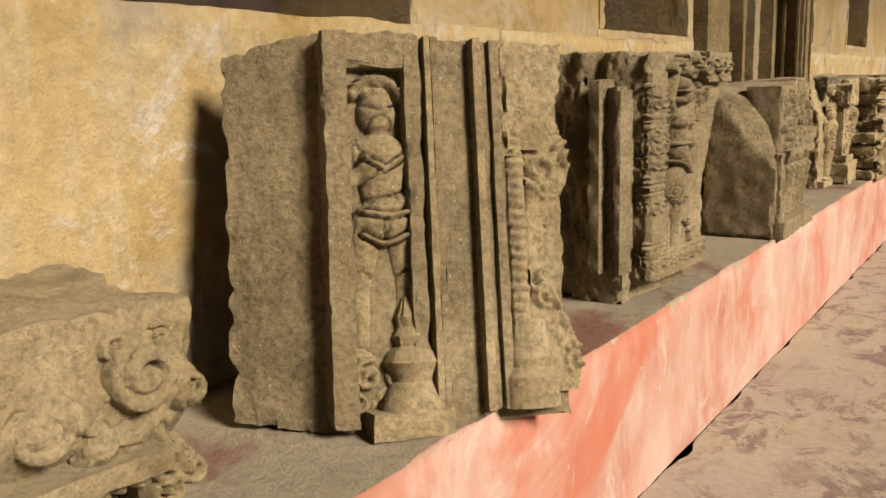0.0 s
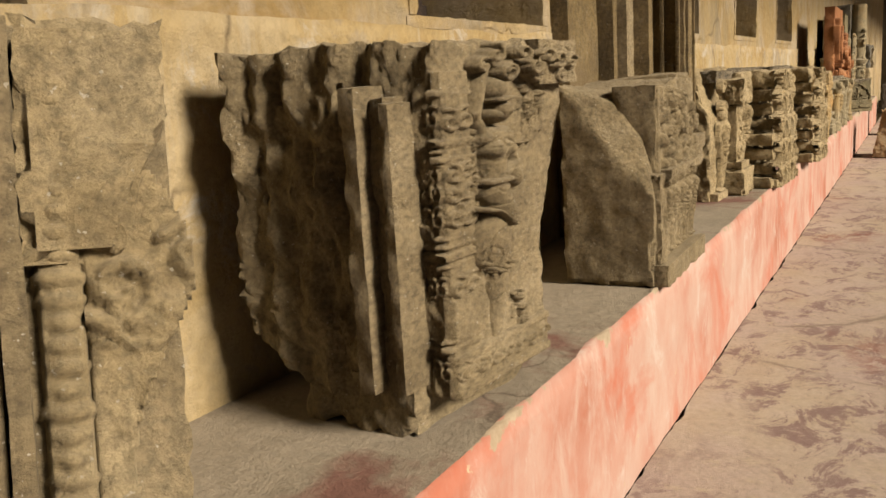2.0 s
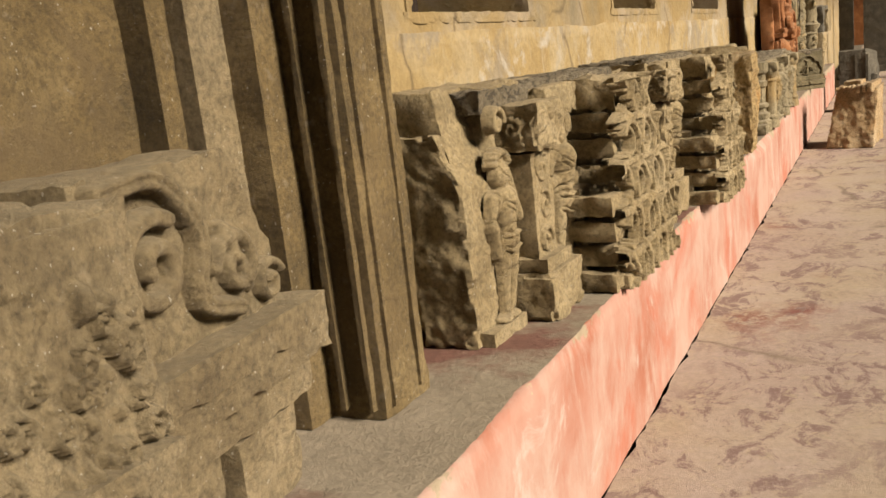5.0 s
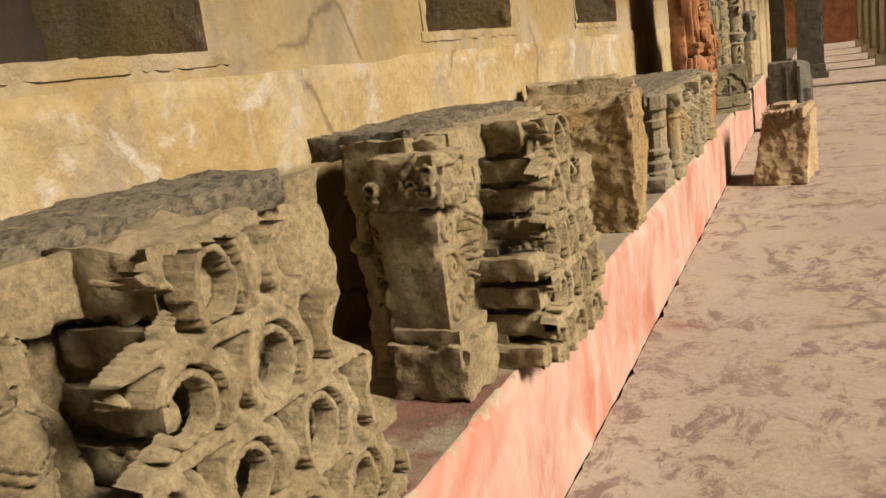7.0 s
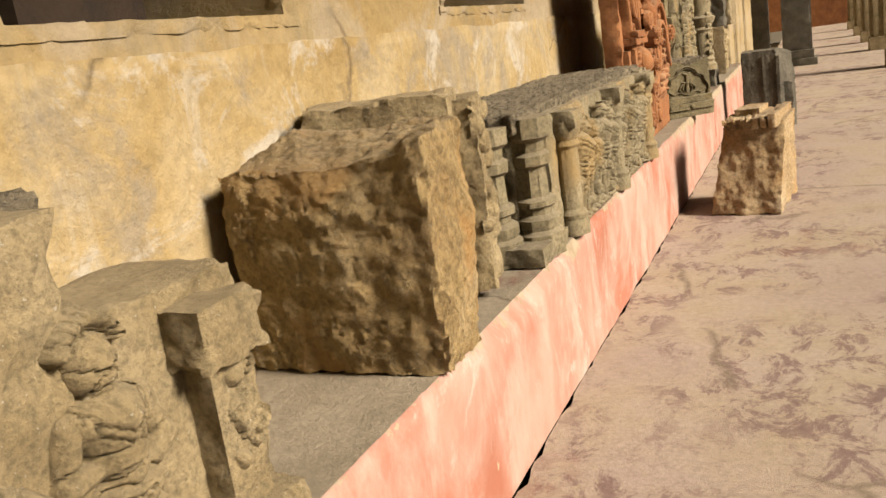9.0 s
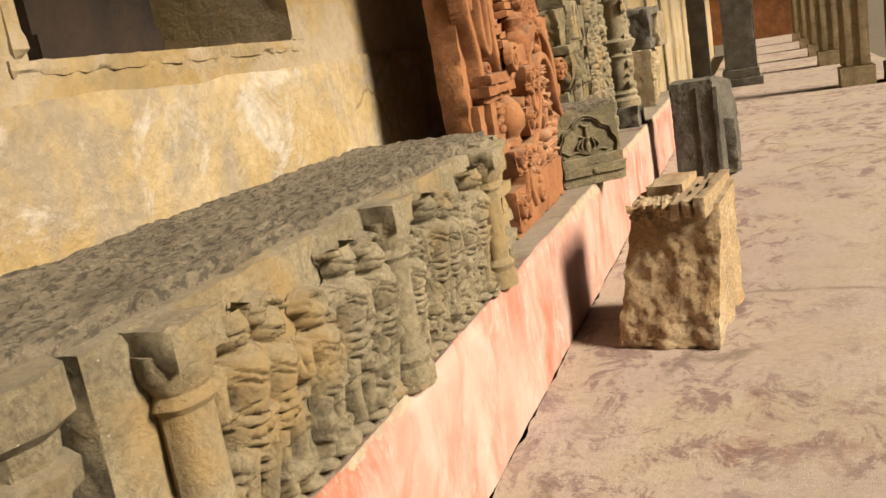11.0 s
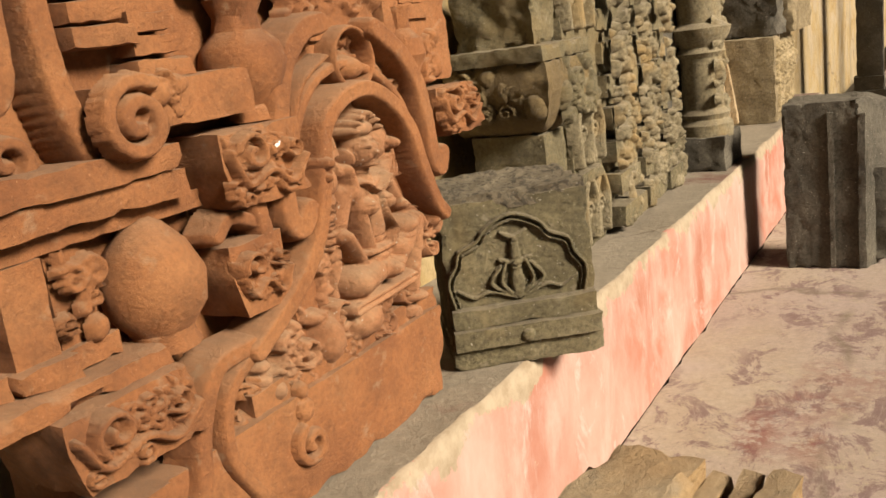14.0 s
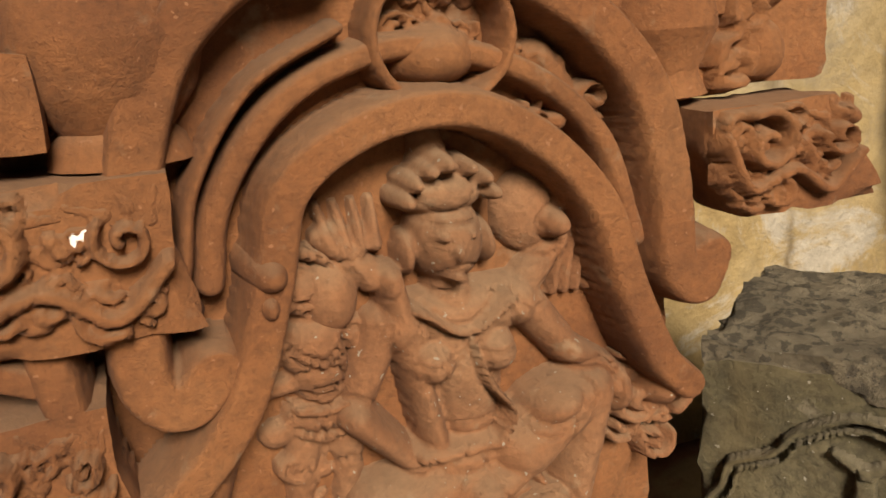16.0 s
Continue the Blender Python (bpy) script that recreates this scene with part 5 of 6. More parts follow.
    for i, y in enumerate((-0.04, 0.03, 0.1)):
        slabs(t, "small_pilaster", RED, -0.2, -0.135 + 0.02 * (i % 2), y - 0.028, y + 0.028, 0.335, 0.48, 0.003, 0.013, 0.014, 98 + i)
        slabs(t, "pilaster_foot", RED, -0.2, -0.12 + 0.02 * (i % 2), y - 0.036, y + 0.036, 0.335, 0.365, 0.003, 0.013, 0.014, 101 + i)
    relief("small_carving", (-0.02, 0.13, 0.36, 0.48), lambda u, v: lumps(u, v, 0.07, 0.13, 0.37, 0.47, 12, 0.01, 0.02, 0.6, 104), -0.118, RED, t, 0.004)
    for i, (y, z) in enumerate(((0.28, 0.655), (0.4, 0.76), (0.2, 0.7), (0.85, 0.64), (0.87, 0.7))):
        for k in range(3):
            slabs(t, "stepped_moulding", RED, -0.18, -0.11 - 0.008 * k, y - 0.045 + 0.006 * k, y + 0.045 - 0.006 * k, z + 0.03 * k, z + 0.026 + 0.03 * k, 0.003, 0.015, 0.012, 110 + 3 * i + k)
    relief("medallion", (0.56, 0.72, 0.59, 0.73), lambda u, v: np.maximum(band(u, v, [(0.632 + 0.05 * math.cos(a), 0.645 + 0.05 * math.sin(a)) for a in np.linspace(0, 6.284, 30)], 0.007, 0.04), np.maximum(ell(u, v, (0.63, 0.63), 0.034, 0.024, 0.045), lumps(u, v, 0.595, 0.67, 0.62, 0.69, 20, 0.009, 0.018, 1.2, 120))), f, RED, t, 0.0025)
    relief("crest_carving", (0.5, 0.8, 0.68, 0.86), lambda u, v: np.maximum(lumps(u, v, 0.53, 0.75, 0.7, 0.83, 60, 0.014, 0.03, 0.9, 121), np.where(np.abs(u - 0.64) < 0.1, 0.012, -1)), f, RED, t, 0.004)
    relief("arch_imp", (0.66, 0.8, 0.55, 0.66), lambda u, v: np.maximum(cap(u, v, (0.71, 0.62), (0.75, 0.57), 0.018, 0.014, 1.3), lumps(u, v, 0.7, 0.76, 0.57, 0.63, 9, 0.01, 0.018, 1.6, 122)), f, RED, t, 0.003)
    relief("arch_bud", (0.47, 0.53, 0.45, 0.52), lambda u, v: np.maximum(ell(u, v, (0.495, 0.497), 0.018, 0.018, 0.075), ell(u, v, (0.492, 0.475), 0.012, 0.016, 0.07)), f, RED, t, 0.003)
    relief("side_bud", (0.4, 0.5, 0.29, 0.42), lambda u, v: np.maximum(cap(u, v, (0.455, 0.38), (0.44, 0.32), 0.02, 0.014, 2.4), ell(u, v, (0.458, 0.395), 0.016, 0.014, 0.05)), f, RED, t, 0.003)
    relief("lower_medallion", (0.33, 0.44, 0.03, 0.2), lambda u, v: np.maximum(band(u, v, spiral((0.385, 0.085), 0.035, 1.3, 2), 0.009, 0.016), np.maximum(ell(u, v, (0.385, 0.14), 0.018, 0.02, 0.014), ell(u, v, (0.387, 0.17), 0.011, 0.014, 0.012))), -0.092, RED, t, 0.003)
    part("paint_spot", rough_box(-0.062, -0.056, 0.384, 0.396, 0.537, 0.547, step=0.003, amp=0.004, scale=90, chip=0.004, seed=1), WHITE, t, "fleck of white paint")

    def seated(u, v):
        def q(a, b):
            return (0.632 + a, 0.28 + b)
        h = np.full(u.shape, -1.0)
        def add(g, cut=0.0035):
            nonlocal h
            h = over(h, g, cut)
        add(ell(u, v, q(-0.004, 0.214), 0.029, 0.038, 0.056))
        add(ell(u, v, q(-0.005, 0.25), 0.034, 0.02, 0.05))
        add(cap(u, v, q(-0.008, 0.258), q(-0.01, 0.292), 0.019, 0.012, 2.0))
        for i in range(7):
            add(ell(u, v, q(-0.005 + 0.033 * math.cos(0.2 + i * 0.45), 0.242 + 0.03 * math.sin(0.2 + i * 0.45)), 0.008, 0.009, 0.054), 0.002)
        add(ell(u, v, q(-0.01, 0.275), 0.009, 0.01, 0.062), 0.002)
        for s in (-1, 1):
            add(ell(u, v, q(-0.004 + s * 0.031, 0.205), 0.007, 0.02, 0.035))
            add(ell(u, v, q(-0.003 + s * 0.024, 0.122), 0.023, 0.022, 0.06))
        add(ell(u, v, q(-0.008, 0.21), 0.006, 0.012, 0.066), 0.0)
        add(ell(u, v, q(-0.016, 0.222), 0.009, 0.0035, 0.061), 0.0)
        add(ell(u, v, q(0.004, 0.222), 0.009, 0.0035, 0.061), 0.0)
        add(ell(u, v, q(-0.007, 0.19), 0.01, 0.004, 0.062), 0.0)
        add(cap(u, v, q(-0.003, 0.18), q(-0.003, 0.165), 0.018, 0.02, 1.9))
        add(cap(u, v, q(-0.045, 0.15), q(0.046, 0.152), 0.024, 0.024, 1.8))
        add(cap(u, v, q(0, 0.135), q(0.006, 0.06), 0.04, 0.03, 1.2))
        add(ell(u, v, q(0.004, 0.03), 0.056, 0.034, 0.045))
        add(band(u, v, curve(q(-0.035, 0.165), q(-0.003, 0.145), q(0.035, 0.165)), 0.004, 0.058, 0.004))
        add(band(u, v, curve(q(0.0, 0.14), q(0.012, 0.1), q(0.03, 0.07), q(0.018, 0.045)), 0.0035, 0.056, 0.003))
        add(band(u, v, [q(-0.04, 0.045), q(0.05, 0.045)], 0.007, 0.05, 0.005))
        add(cap(u, v, q(-0.055, 0.15), q(-0.085, 0.085), 0.018, 0.016, 1.8))
        add(cap(u, v, q(-0.085, 0.085), q(-0.04, 0.03), 0.016, 0.012, 3.0))
        add(cap(u, v, q(-0.05, 0.19), q(-0.025, 0.045), 0.012, 0.013, 3.4))
        add(cap(u, v, q(0.055, 0.152), q(0.092, 0.1), 0.019, 0.016, 1.9))
        add(cap(u, v, q(0.092, 0.1), q(0.128, 0.075), 0.014, 0.012, 2.6))
        add(ell(u, v, q(0.134, 0.055), 0.014, 0.026, 0.042))
        add(cap(u, v, q(-0.06, 0.19), q(-0.09, 0.225), 0.014, 0.012, 2.0))
        add(ell(u, v, q(-0.092, 0.18), 0.022, 0.03, 0.035))
        for i in range(4):
            add(cap(u, v, q(-0.085 + 0.01 * i, 0.215), q(-0.094 + 0.013 * i, 0.25), 0.007, 0.004, 3.0))
        add(cap(u, v, q(0.06, 0.165), q(0.095, 0.2), 0.016, 0.012, 1.8))
        add(ell(u, v, q(0.068, 0.222), 0.03, 0.036, 0.024))
        add(ell(u, v, q(0.082, 0.212), 0.013, 0.014, 0.045))
        add(ell(u, v, q(0.098, 0.235), 0.014, 0.02, 0.04))
        for i in range(4):
            add(cap(u, v, q(0.085 + 0.01 * i, 0.15), q(0.094 + 0.009 * i, 0.195), 0.005, 0.005, 3.4))
        add(cap(u, v, q(-0.07, 0.0), q(0.04, 0.018), 0.03, 0.024, 2.0))
        add(cap(u, v, q(0.0, 0.005), q(0.06, 0.025), 0.02, 0.014, 3.6))
        add(cap(u, v, q(0.04, 0.03), q(0.105, 0.065), 0.032, 0.026, 2.0))
        add(cap(u, v, q(0.105, 0.06), q(0.085, -0.06), 0.024, 0.018, 2.2))
        add(ell(u, v, q(0.09, -0.075), 0.03, 0.013, 0.05))
        add(ell(u, v, q(0.07, 0.065), 0.03, 0.016, 0.065, 20))
        add(band(u, v, [q(-0.1, -0.035), q(0.07, -0.03)], 0.014, 0.05, 0.008, 0.006))
        return h
    relief("seated_figure", (0.47, 0.83, 0.18, 0.6), seated, f, DUSTYRED, t, 0.0022, wear=0.0008)
    relief("side_attendant", (0.47, 0.57, 0.24, 0.52), lambda u, v: np.maximum(figure(u, v, 0.515, 0.25, 0.25, 1.3, 0.05, (0.02, 0.6), (0.1, 0.7), 0.05), lumps(u, v, 0.49, 0.54, 0.27, 0.47, 12, 0.01, 0.02, 1.3, 130)), f, DUSTYRED, t, 0.003)
    relief("right_attendant", (0.74, 0.86, 0.24, 0.4), lambda u, v: np.maximum(ell(u, v, (0.805, 0.335), 0.022, 0.026, 0.05), lumps(u, v, 0.765, 0.82, 0.26, 0.35, 18, 0.012, 0.022, 1.5, 131)), f, DUSTYRED, t, 0.003)
    relief("kneeling_figure", (0.3, 0.8, 0.15, 0.3), lambda u, v: np.maximum(np.maximum(ell(u, v, (0.57, 0.215), 0.045, 0.035, 0.055), ell(u, v, (0.48, 0.215), 0.03, 0.045, 0.05)), lumps(u, v, 0.33, 0.74, 0.165, 0.26, 60, 0.014, 0.028, 1.3, 132)), f, DUSTYRED, t, 0.0035)
    part("figure_seat", rough_box(-0.16, -0.1, 0.3, 0.79, 0.15, 0.2, step=0.014, amp=0.004, scale=14, chip=0.02, seed=133), RED, t)
    relief("under_leaf_columns", (0.24, 0.36, 0.1, 0.24), lambda u, v: lumps(u, v, 0.26, 0.34, 0.11, 0.22, 14, 0.012, 0.022, 1.0, 134), f, RED, t, 0.004)
    part("niche_back", rough_box(-0.17, -0.122, 0.44, 0.84, 0.2, 0.7, step=0.016, amp=0.003, scale=12, chip=0.02, seed=135,
         shape=lambda q: Vector((q.x, q.y - 0.3 * max(0, 0.42 - q.z) * max(0, q.y - 0.7) * 6, q.z))), RED, t)
    return t


def gable_stone():
    t = thing("arched_stele", (-0.118, 12.54, 0.4), 36, "small olive stone stele with lotus arch on ledge edge", "sculpture", STONES)
    t.scale = (1.0, 0.75, 0.94)
    part("body", rough_box(0.0, 0.285, 0.02, 0.34, 0.0, 0.335, step=0.012, amp=0.005, scale=12, chip=0.03, seed=141,
         shape=lambda q: Vector((q.x, q.y + 0.04 * max(0, q.z - 0.1), q.z + 0.03 * q.y))), GABLE, t)
    slabs(t, "base_moulding", GABLE, -0.005, 0.29, -0.012, 0.3, 0.0, 0.045, 0.003, 0.012, 0.014, 142)
    slabs(t, "base_roll", GABLE, 0.0, 0.285, -0.03, 0.3, 0.045, 0.085, 0.003, 0.012, 0.016, 143)
    slabs(t, "base_fillet", GABLE, 0.002, 0.28, -0.012, 0.3, 0.085, 0.125, 0.003, 0.012, 0.012, 144)
    part("broken_top", rough_box(0.0, 0.28, 0.03, 0.34, 0.315, 0.352, step=0.01, amp=0.008, scale=24, chip=0.03, seed=145), PITTED, t, "pitted dusty top")
    def lotus(u, v):
        p = curve((0.012, 0.125), (0.004, 0.18), (0.022, 0.215), (0.03, 0.24), (0.065, 0.258), (0.085, 0.283), (0.135, 0.305), (0.185, 0.283), (0.205, 0.258), (0.24, 0.24), (0.25, 0.21), (0.27, 0.175), (0.262, 0.125), n=6)
        h = band(u, v, p, 0.003, 0.008, 0.002)
        h = np.maximum(h, band(u, v, [(a * 0.93 + 0.0095, (b - 0.125) * 0.93 + 0.125) for a, b in p], 0.0015, 0.005, 0.001))
        h = over(h, cap(u, v, (0.136, 0.2), (0.136, 0.255), 0.011, 0.007, 0.9))
        for sx in (-1, 1):
            h = over(h, cap(u, v, (0.136, 0.255), (0.136 + sx * 0.024, 0.268), 0.006, 0.003, 1.2))
            h = over(h, cap(u, v, (0.136, 0.205), (0.136 + sx * 0.03, 0.212), 0.007, 0.003, 1.2))
            for reach, tip, w in ((0.05, 0.2, 0.006), (0.03, 0.21, 0.006)):
                h = over(h, band(u, v, curve((0.136, 0.132), (0.136 + sx * reach, 0.165), (0.136 + sx * reach * 0.6, tip), n=6), w * 0.6, 0.006, 0.003))
            h = over(h, band(u, v, curve((0.136, 0.13), (0.136 + sx * 0.055, 0.15), (0.136 + sx * 0.085, 0.142), (0.136 + sx * 0.115, 0.16), n=5), 0.0028, 0.005, 0.002))
        h = over(h, ell(u, v, (0.136, 0.165), 0.012, 0.034, 0.007))
        return h
    relief("lotus_arch", (-0.005, 0.285, 0.115, 0.33), lotus, 0.016, GABLE, t, 0.0025, face="y", wear=0.0006)
    relief("base_boss", (0.11, 0.17, 0.04, 0.1), lambda u, v: ell(u, v, (0.14, 0.062), 0.014, 0.014, 0.012), -0.028, GABLE, t, 0.003, face="y")
    return t


def spire_stack():
    """Tall carved slab: a pot capital at its near end, then a front of small spires."""
    t = thing("spire_slab", (0.03, 13.22, 0.4), 2, "tall olive grey slab with pot capital and little spires", "sculpture", STONES)
    t.scale = (1.0, 1.0, 0.955)
    part("body", rough_box(-0.46, -0.235, 0.28, 1.25, 0.0, 1.1, step=0.03, amp=0.008, scale=9, chip=0.03, seed=151), GABLE, t)
    slabs(t, "lower_block", GABLE, -0.42, -0.2, 0.0, 0.3, 0.0, 0.2, 0.005, 0.015, 0.02, 152)
    slabs(t, "shelf", GABLE, -0.45, -0.17, -0.05, 0.3, 0.2, 0.235, 0.005, 0.013, 0.02, 153)
    slabs(t, "neck", GABLE, -0.42, -0.22, 0.0, 0.26, 0.235, 0.37, 0.005, 0.013, 0.02, 154)
    part("pot", rough_box(-0.46, -0.17, -0.06, 0.28, 0.37, 0.56, step=0.012, amp=0.006, scale=14, chip=0.03, seed=155,
         shape=lambda q: Vector((q.x - 0.05 * ((q.z - 0.5) / 0.12) ** 2 * (q.x > -0.25), q.y + 0.06 * ((q.z - 0.5) / 0.12) ** 2 * (q.y < 0.05), q.z))), OCHRE, t, "ochre stained pot with leaves")
    relief("pot_leaf", (-0.45, -0.18, 0.4, 0.55), lambda u, v: lumps(u, v, -0.42, -0.2, 0.42, 0.54, 22, 0.016, 0.034, 0.6, 168), -0.045, OCHRE, t, 0.005, face="y")
    slabs(t, "abacus", GABLE, -0.47, -0.18, -0.06, 0.3, 0.56, 0.6, 0.005, 0.013, 0.02, 156)
    part("upper_block", rough_box(-0.44, -0.22, 0.0, 0.28, 0.6, 0.78, step=0.014, amp=0.012, scale=12, chip=0.05, seed=157), GABLE, t)
    relief("pot_leaves", (-0.02, 0.3, 0.38, 0.56), lambda u, v: lumps(u, v, 0.05, 0.28, 0.39, 0.54, 26, 0.016, 0.034, 0.7, 158), -0.178, GABLE, t, 0.005)
    for y in (0.2, 0.3):
        for z in (0.02, 0.24, 0.62):
            relief("arch_scroll", (y - 0.08, y + 0.12, z, z + 0.26), lambda u, v, y=y, z=z: np.maximum(band(u, v, curve((y - 0.04, z + 0.01), (y - 0.05, z + 0.12), (y, z + 0.19), (y + 0.05, z + 0.12), (y + 0.04, z + 0.01)), 0.011, 0.03), band(u, v, spiral((y, z + 0.09), 0.03, 1.2), 0.008, 0.02)), -0.205, GREEN, t, 0.004)
    slabs(t, "front_backing", GABLE, -0.3, -0.2, 0.14, 1.2, 0.0, 0.8, 0.005, 0.03, 0.02, 159)
    for k in range(3):
        y = 0.48 + 0.27 * k
        for i in range(9):
            w = 0.12 - 0.008 * i
            slabs(t, "spire_tier", GABLE, -0.26, -0.135 - 0.009 * i, y - w, y + w, 0.02 + 0.098 * i, 0.02 + 0.098 * i + 0.066, 0.004, 0.02, 0.02, 160 + 10 * k + i)
        relief("spire_carving", (y - 0.12, y + 0.12, 0.0, 0.9), lambda u, v, y=y, k=k: np.where(np.abs(u - y) < 0.115 - 0.07 * v, lumps(u, v, y - 0.1, y + 0.1, 0.02, 0.86, 110, 0.014, 0.03, 0.9, 190 + k), -1), -0.15, GREEN, t, 0.005)
    return t


def carved_pillar():
    t = thing("carved_pillar", (-0.14, 14.63, 0.4), 0, "dark grey carved pillar with moulded shaft standing on ledge", "sculpture", STONES)
    slabs(t, "foot", DARK, -0.14, 0.1, -0.12, 0.16, 0.0, 0.13, 0.006, 0.018, 0.03, 201)
    slabs(t, "back_slab", DARK, -0.24, -0.08, -0.2, 0.2, 0.0, 1.2, 0.01, 0.03, 0.04, 202)
    lathe("shaft", [(0.11, 0.12), (0.11, 0.17), (0.09, 0.19), (0.1, 0.21), (0.08, 0.23), (0.08, 0.42), (0.095, 0.44), (0.08, 0.46), (0.11, 0.5), (0.12, 0.53), (0.085, 0.55), (0.085, 0.75), (0.1, 0.78), (0.09, 0.8), (0.09, 1.2)], (0, 0, 0), GREEN, t, n=12)
    relief("shaft_leaves", (-0.1, 0.1, 0.15, 1.0), lambda u, v: lumps(u, v, -0.07, 0.07, 0.2, 0.95, 60, 0.016, 0.03, 0.7, 203), 0.07, GREEN, t, 0.006)
    return t


def far_ledge_stones():
    s = thing("leaning_slab", (-0.2, 15.55, 0.4), 10, "pale plain stone slab leaning on the wall", "stone", STONES, tilt=-8)
    slabs(s, "body", PALE, -0.1, -0.03, 0.0, 0.5, 0.0, 0.62, 0.006, 0.03, 0.02, 211)
    slabs(s, "edge_fillet", PALE, -0.03, 0.0, 0.05, 0.45, 0.03, 0.6, 0.004, 0.03, 0.02, 212)
    b = thing("figure_frieze_block", (0.0, 15.75, 0.4), 4, "grey stone frieze block with small standing figures", "sculpture", STONES)
    slabs(b, "body", GREY, -0.35, -0.06, 0.0, 0.95, 0.0, 0.42, 0.006, 0.03, 0.03, 213)
    relief("small_figures", (0.0, 0.95, 0.02, 0.42), lambda u, v: np.maximum(np.max([figure(u, v, 0.12 + 0.18 * i, 0.04, 0.34, 1.3, 0.04 * (-1) ** i) for i in range(5)], axis=0), lumps(u, v, 0.04, 0.9, 0.05, 0.38, 40, 0.018, 0.03, 1.0, 214)), -0.066, SAND, b, 0.007)
    c = thing("stacked_block", (0.0, 15.8, 0.82), 0, "dark hewn stone stacked on a frieze block", "stone", STONES)
    slabs(c, "body", DARK, -0.36, -0.06, 0.05, 0.9, 0.0, 0.3, 0.02, 0.03, 0.05, 215)
    slabs(c, "carved_edge", GREY, -0.1, -0.02, 0.3, 0.9, 0.0, 0.26, 0.015, 0.025, 0.05, 216)


def floor_block():
    t = thing("broken_cornice_block", (0.17, 11.72, 0.0), -8, "pale ochre broken cornice block standing on the floor", "stone")
    t.scale = (1.08, 1.75, 1.02)
    part("body", rough_box(0.0, 0.3, 0.0, 0.27, 0.0, 0.42, step=0.011, amp=0.009, scale=14, chip=0.02, seed=221,
         shape=lambda q: Vector((q.x * (1.0 - 0.12 * q.z / 0.42) + 0.05 * q.z / 0.42 * 0.9, q.y + 0.25 * q.z * (1 - q.y / 0.27), q.z + 0.06 * q.y))), PALE, t, "hewn ochre body")
    for i, (x0, x1) in enumerate(((0.19, 0.215), (0.225, 0.25), (0.258, 0.29))):
        slabs(t, "top_moulding", PALE, x0, x1, 0.03, 0.29, 0.4, 0.45 + 0.008 * i, 0.004, 0.012, 0.014, 222 + i)
    slabs(t, "back_moulding", PALE, 0.08, 0.19, 0.14, 0.28, 0.41, 0.475, 0.005, 0.013, 0.02, 226)
    relief_top = rough_box(0.06, 0.2, 0.05, 0.16, 0.4, 0.445, step=0.007, amp=0.014, scale=40, chip=0.02, seed=228)
    part("broken_top", relief_top, PALE, t)
    return t


def dark_floor_stone():
    t = thing("dark_moulded_stone", (0.15, 14.59, 0.0), 4, "dark grey moulded stone with hewn face on floor", "stone")
    t.scale = (1.02, 0.9, 1.06)
    part("body", rough_box(0.0, 0.37, 0.0, 0.3, 0.0, 0.585, step=0.013, amp=0.005, scale=16, chip=0.03, seed=231,
         shape=footprint(0, 0.37, 0, 0.3, (0.0, 0.0), (0.27, 0.0), (0.39, 0.26), (0.02, 0.3), top=lambda q: Vector((q.x - 0.18 * max(0, q.z - 0.42) * (q.x > 0.25), q.y, q.z - 0.4 * max(0, q.x - 0.3) * (q.z > 0.3))))), DARK, t)
    slabs(t, "face_fillet", DARK, 0.15, 0.168, -0.012, 0.03, 0.01, 0.55, 0.002, 0.014, 0.01, 232)
    slabs(t, "face_fillet", DARK, 0.245, 0.27, -0.014, 0.03, 0.005, 0.54, 0.002, 0.014, 0.012, 233)
    part("side_bulge", rough_box(0.26, 0.36, 0.06, 0.26, 0.02, 0.34, step=0.014, amp=0.01, scale=10, chip=0.04, seed=234), DARK, t)
    return t


def tall_far_pillars():
    for x, y, w in ((0.05, 19.8, 0.14), (0.46, 21.4, 0.27)):
        t = thing("moulded_pillar", (x, y, 0.0), 0, "tall dark grey moulded pillar standing on the floor", "pillar", "dark pillars by the wall")
        slabs(t, "foot", DARK, -w, w, -w, w, 0.0, 0.1, 0.004, 0.04, 0.02, 241)
        slabs(t, "base", DARK, -w * 0.85, w * 0.85, -w * 0.85, w * 0.85, 0.1, 0.22, 0.004, 0.04, 0.02, 242)
        slabs(t, "shaft", DARK, -w * 0.7, w * 0.7, -w * 0.7, w * 0.7, 0.22, 2.6, 0.006, 0.05, 0.02, 243)
        for k in (-1, 0, 1):
            slabs(t, "rib", DARK, w * 0.66, w * 0.78, k * w * 0.45 - 0.02, k * w * 0.45 + 0.02, 0.22, 2.6, 0.002, 0.05, 0.01, 244 + k)


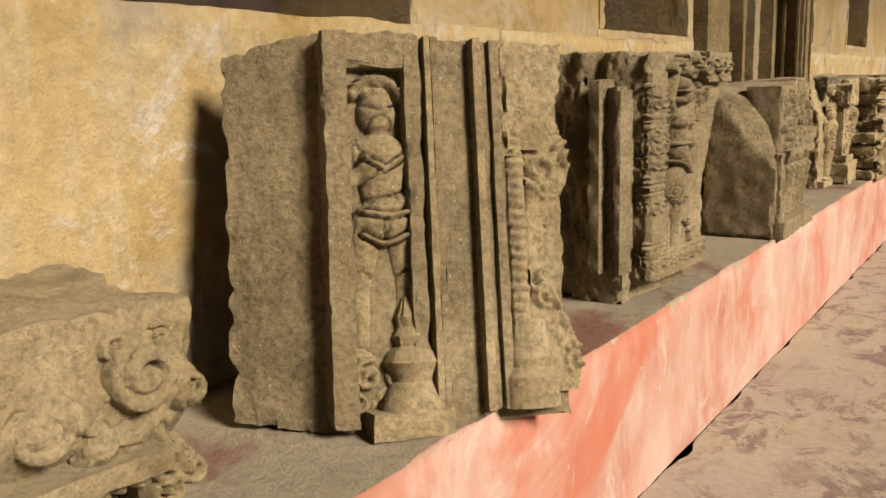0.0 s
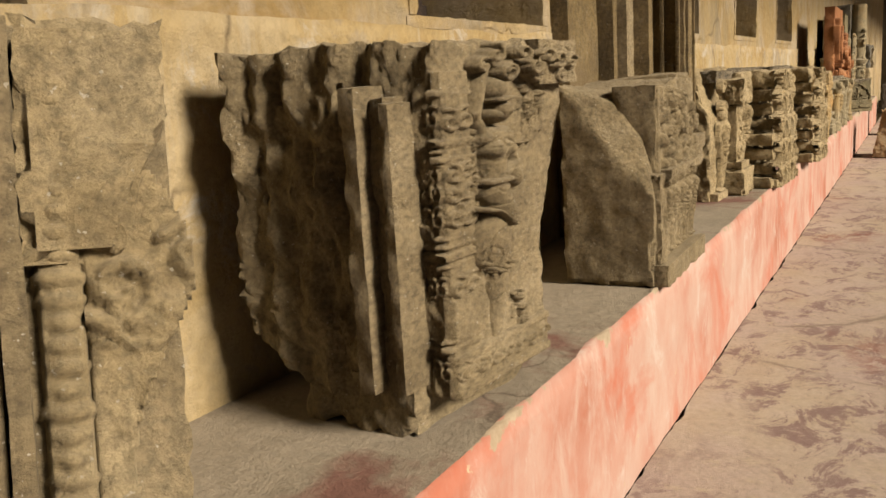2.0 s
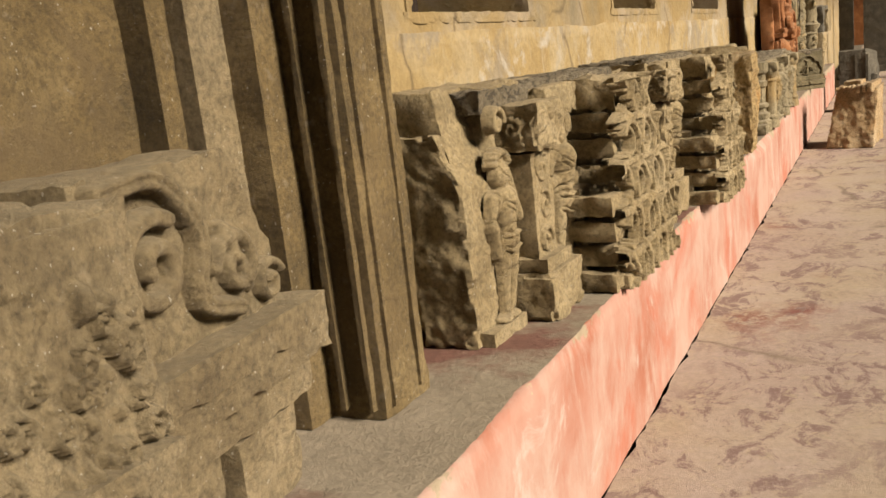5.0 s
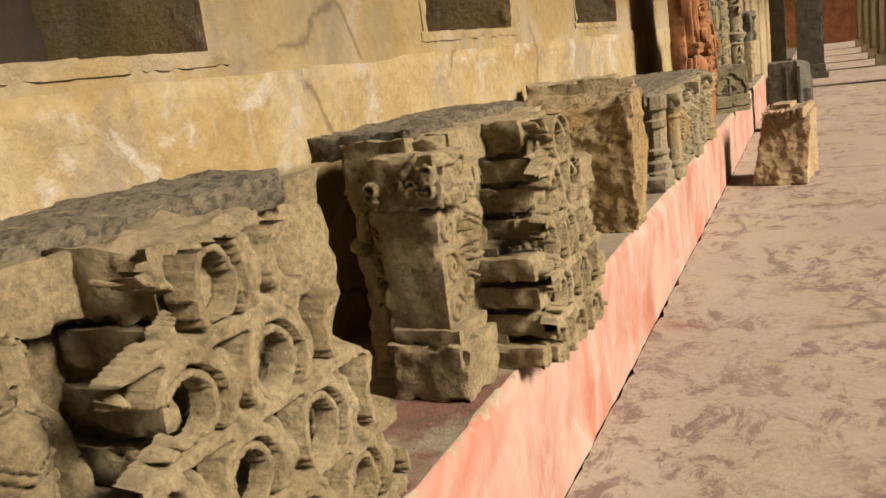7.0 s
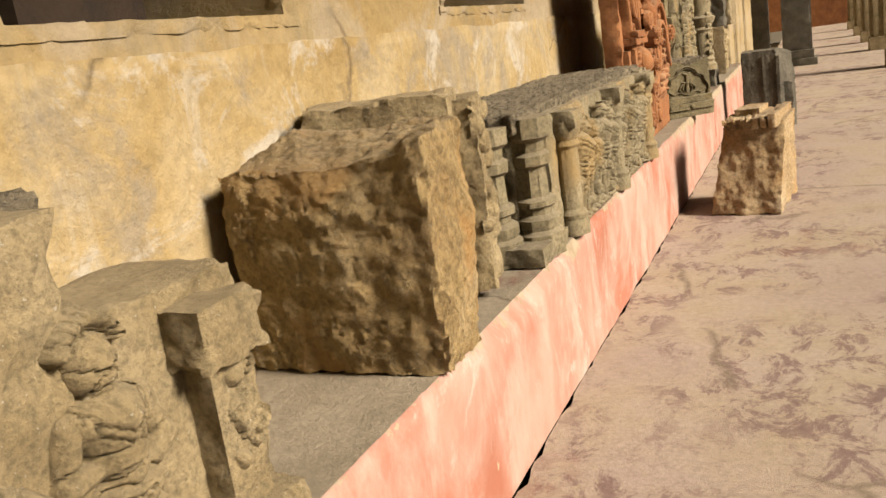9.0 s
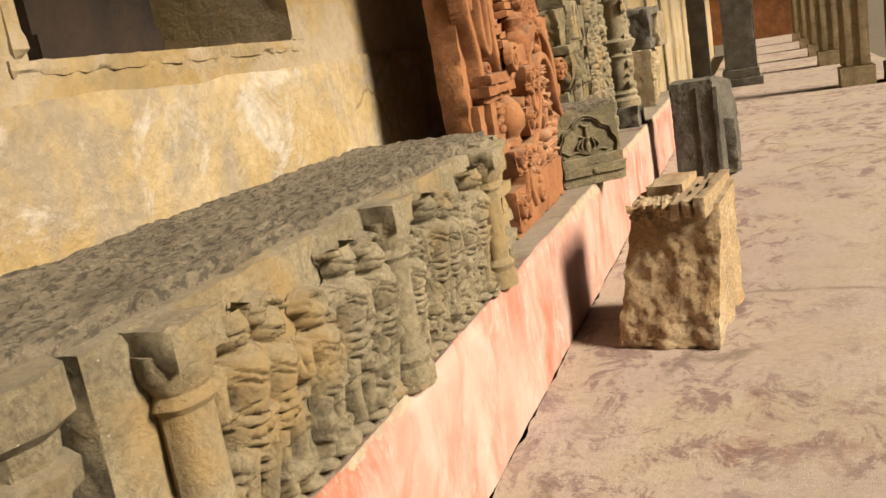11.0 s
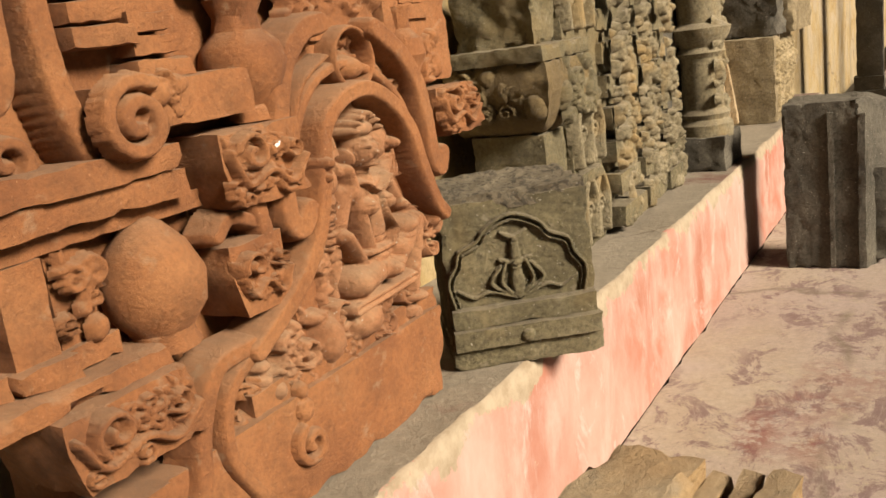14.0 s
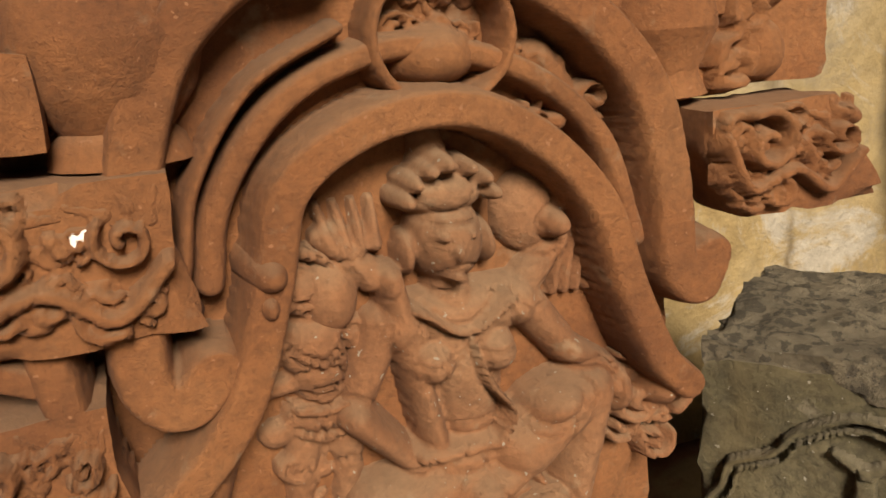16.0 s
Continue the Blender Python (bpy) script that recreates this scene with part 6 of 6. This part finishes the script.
def arcade_columns():
    first = None
    for y in (19.4, 22.8, 25.2, 28.0, 31.5):
        for x in (1.65,) if y > 20 else (1.65, 2.1):
            if first is None:
                first = thing("arcade_column", (x, y, 0.0), 0, "buff sandstone verandah column with square moulded base", "column", "columns of the arcade")
                slabs(first, "base", SAND, -0.17, 0.17, -0.17, 0.17, 0.0, 0.2, 0.003, 0.04, 0.02, 251)
                slabs(first, "shaft", SAND, -0.13, 0.13, -0.13, 0.13, 0.2, 3.0, 0.003, 0.06, 0.02, 252)
                for a in (-0.07, 0.07):
                    slabs(first, "shaft_fillet", SAND, -0.145, -0.12, a - 0.035, a + 0.035, 0.22, 3.0, 0.002, 0.06, 0.01, 253)
                    slabs(first, "shaft_fillet", SAND, a - 0.035, a + 0.035, -0.145, -0.12, 0.22, 3.0, 0.002, 0.06, 0.01, 254)
            else:
                copy_thing(first, pose(x, y, 0))


def wall_pilaster():
    t = tagged(thing("wall_pilaster", (-0.505, 5.8, 0.4), 0, "weathered ochre stone pilaster with grooved shaft on wall", "pilaster"), kind="structure")
    H = 2.6
    for name, x0, x1, y0, y1 in (("wall_strip", -0.02, 0.06, -0.62, -0.2), ("rear_face", -0.02, 0.12, -0.34, -0.05), ("pale_edge", 0.05, 0.155, -0.3, -0.2),
                                 ("dark_face", 0.0, 0.21, -0.22, -0.02), ("front_face", 0.1, 0.318, -0.155, 0.0)):
        part(name, rough_box(x0, x1, y0, y1, 0, H, step=0.03, amp=0.004, scale=6, chip=0.014, seed=len(name)), OCHRE if name != "pale_edge" else GREY, t)
    for y in (-0.13, -0.035):
        part("front_bead", rough_box(0.31, 0.326, y - 0.005, y + 0.005, 0.02, H, step=0.02, amp=0.0015, scale=10, chip=0.006, seed=4), OCHRE, t)
    for x in (0.24, 0.295):
        part("side_bead", rough_box(x - 0.006, x + 0.006, -0.168, -0.15, 0.02, H, step=0.02, amp=0.0015, scale=10, chip=0.006, seed=5), OCHRE, t)
    part("cap_ring", rough_box(0.08, 0.345, -0.18, 0.03, 0.86, 0.94, step=0.02, amp=0.004, scale=9, chip=0.02, seed=6), OCHRE, t)
    part("cap_roll", rough_box(0.08, 0.36, -0.195, 0.04, 0.885, 0.915, step=0.02, amp=0.004, scale=9, chip=0.02, seed=7), OCHRE, t)


wall_pilaster()
capital_fragment()
door_jamb_fragment()
rider_panel()
figured_block()
scroll_bracket()
lattice_frieze("lattice_cornice", (0.025, 6.0, 0.4), "buff sandstone cornice with figures, pilaster and arched lattice", True, 300)
lattice_frieze("lattice_fragment", (0.055, 7.31, 0.4), "broken buff sandstone cornice with figure and arched lattice", False, 400)
boulder()
broken_slab()
figure_frieze()
red_panel()
gable_stone()
spire_stack()
carved_pillar()
far_ledge_stones()
floor_block()
dark_floor_stone()
tall_far_pillars()
arcade_columns()
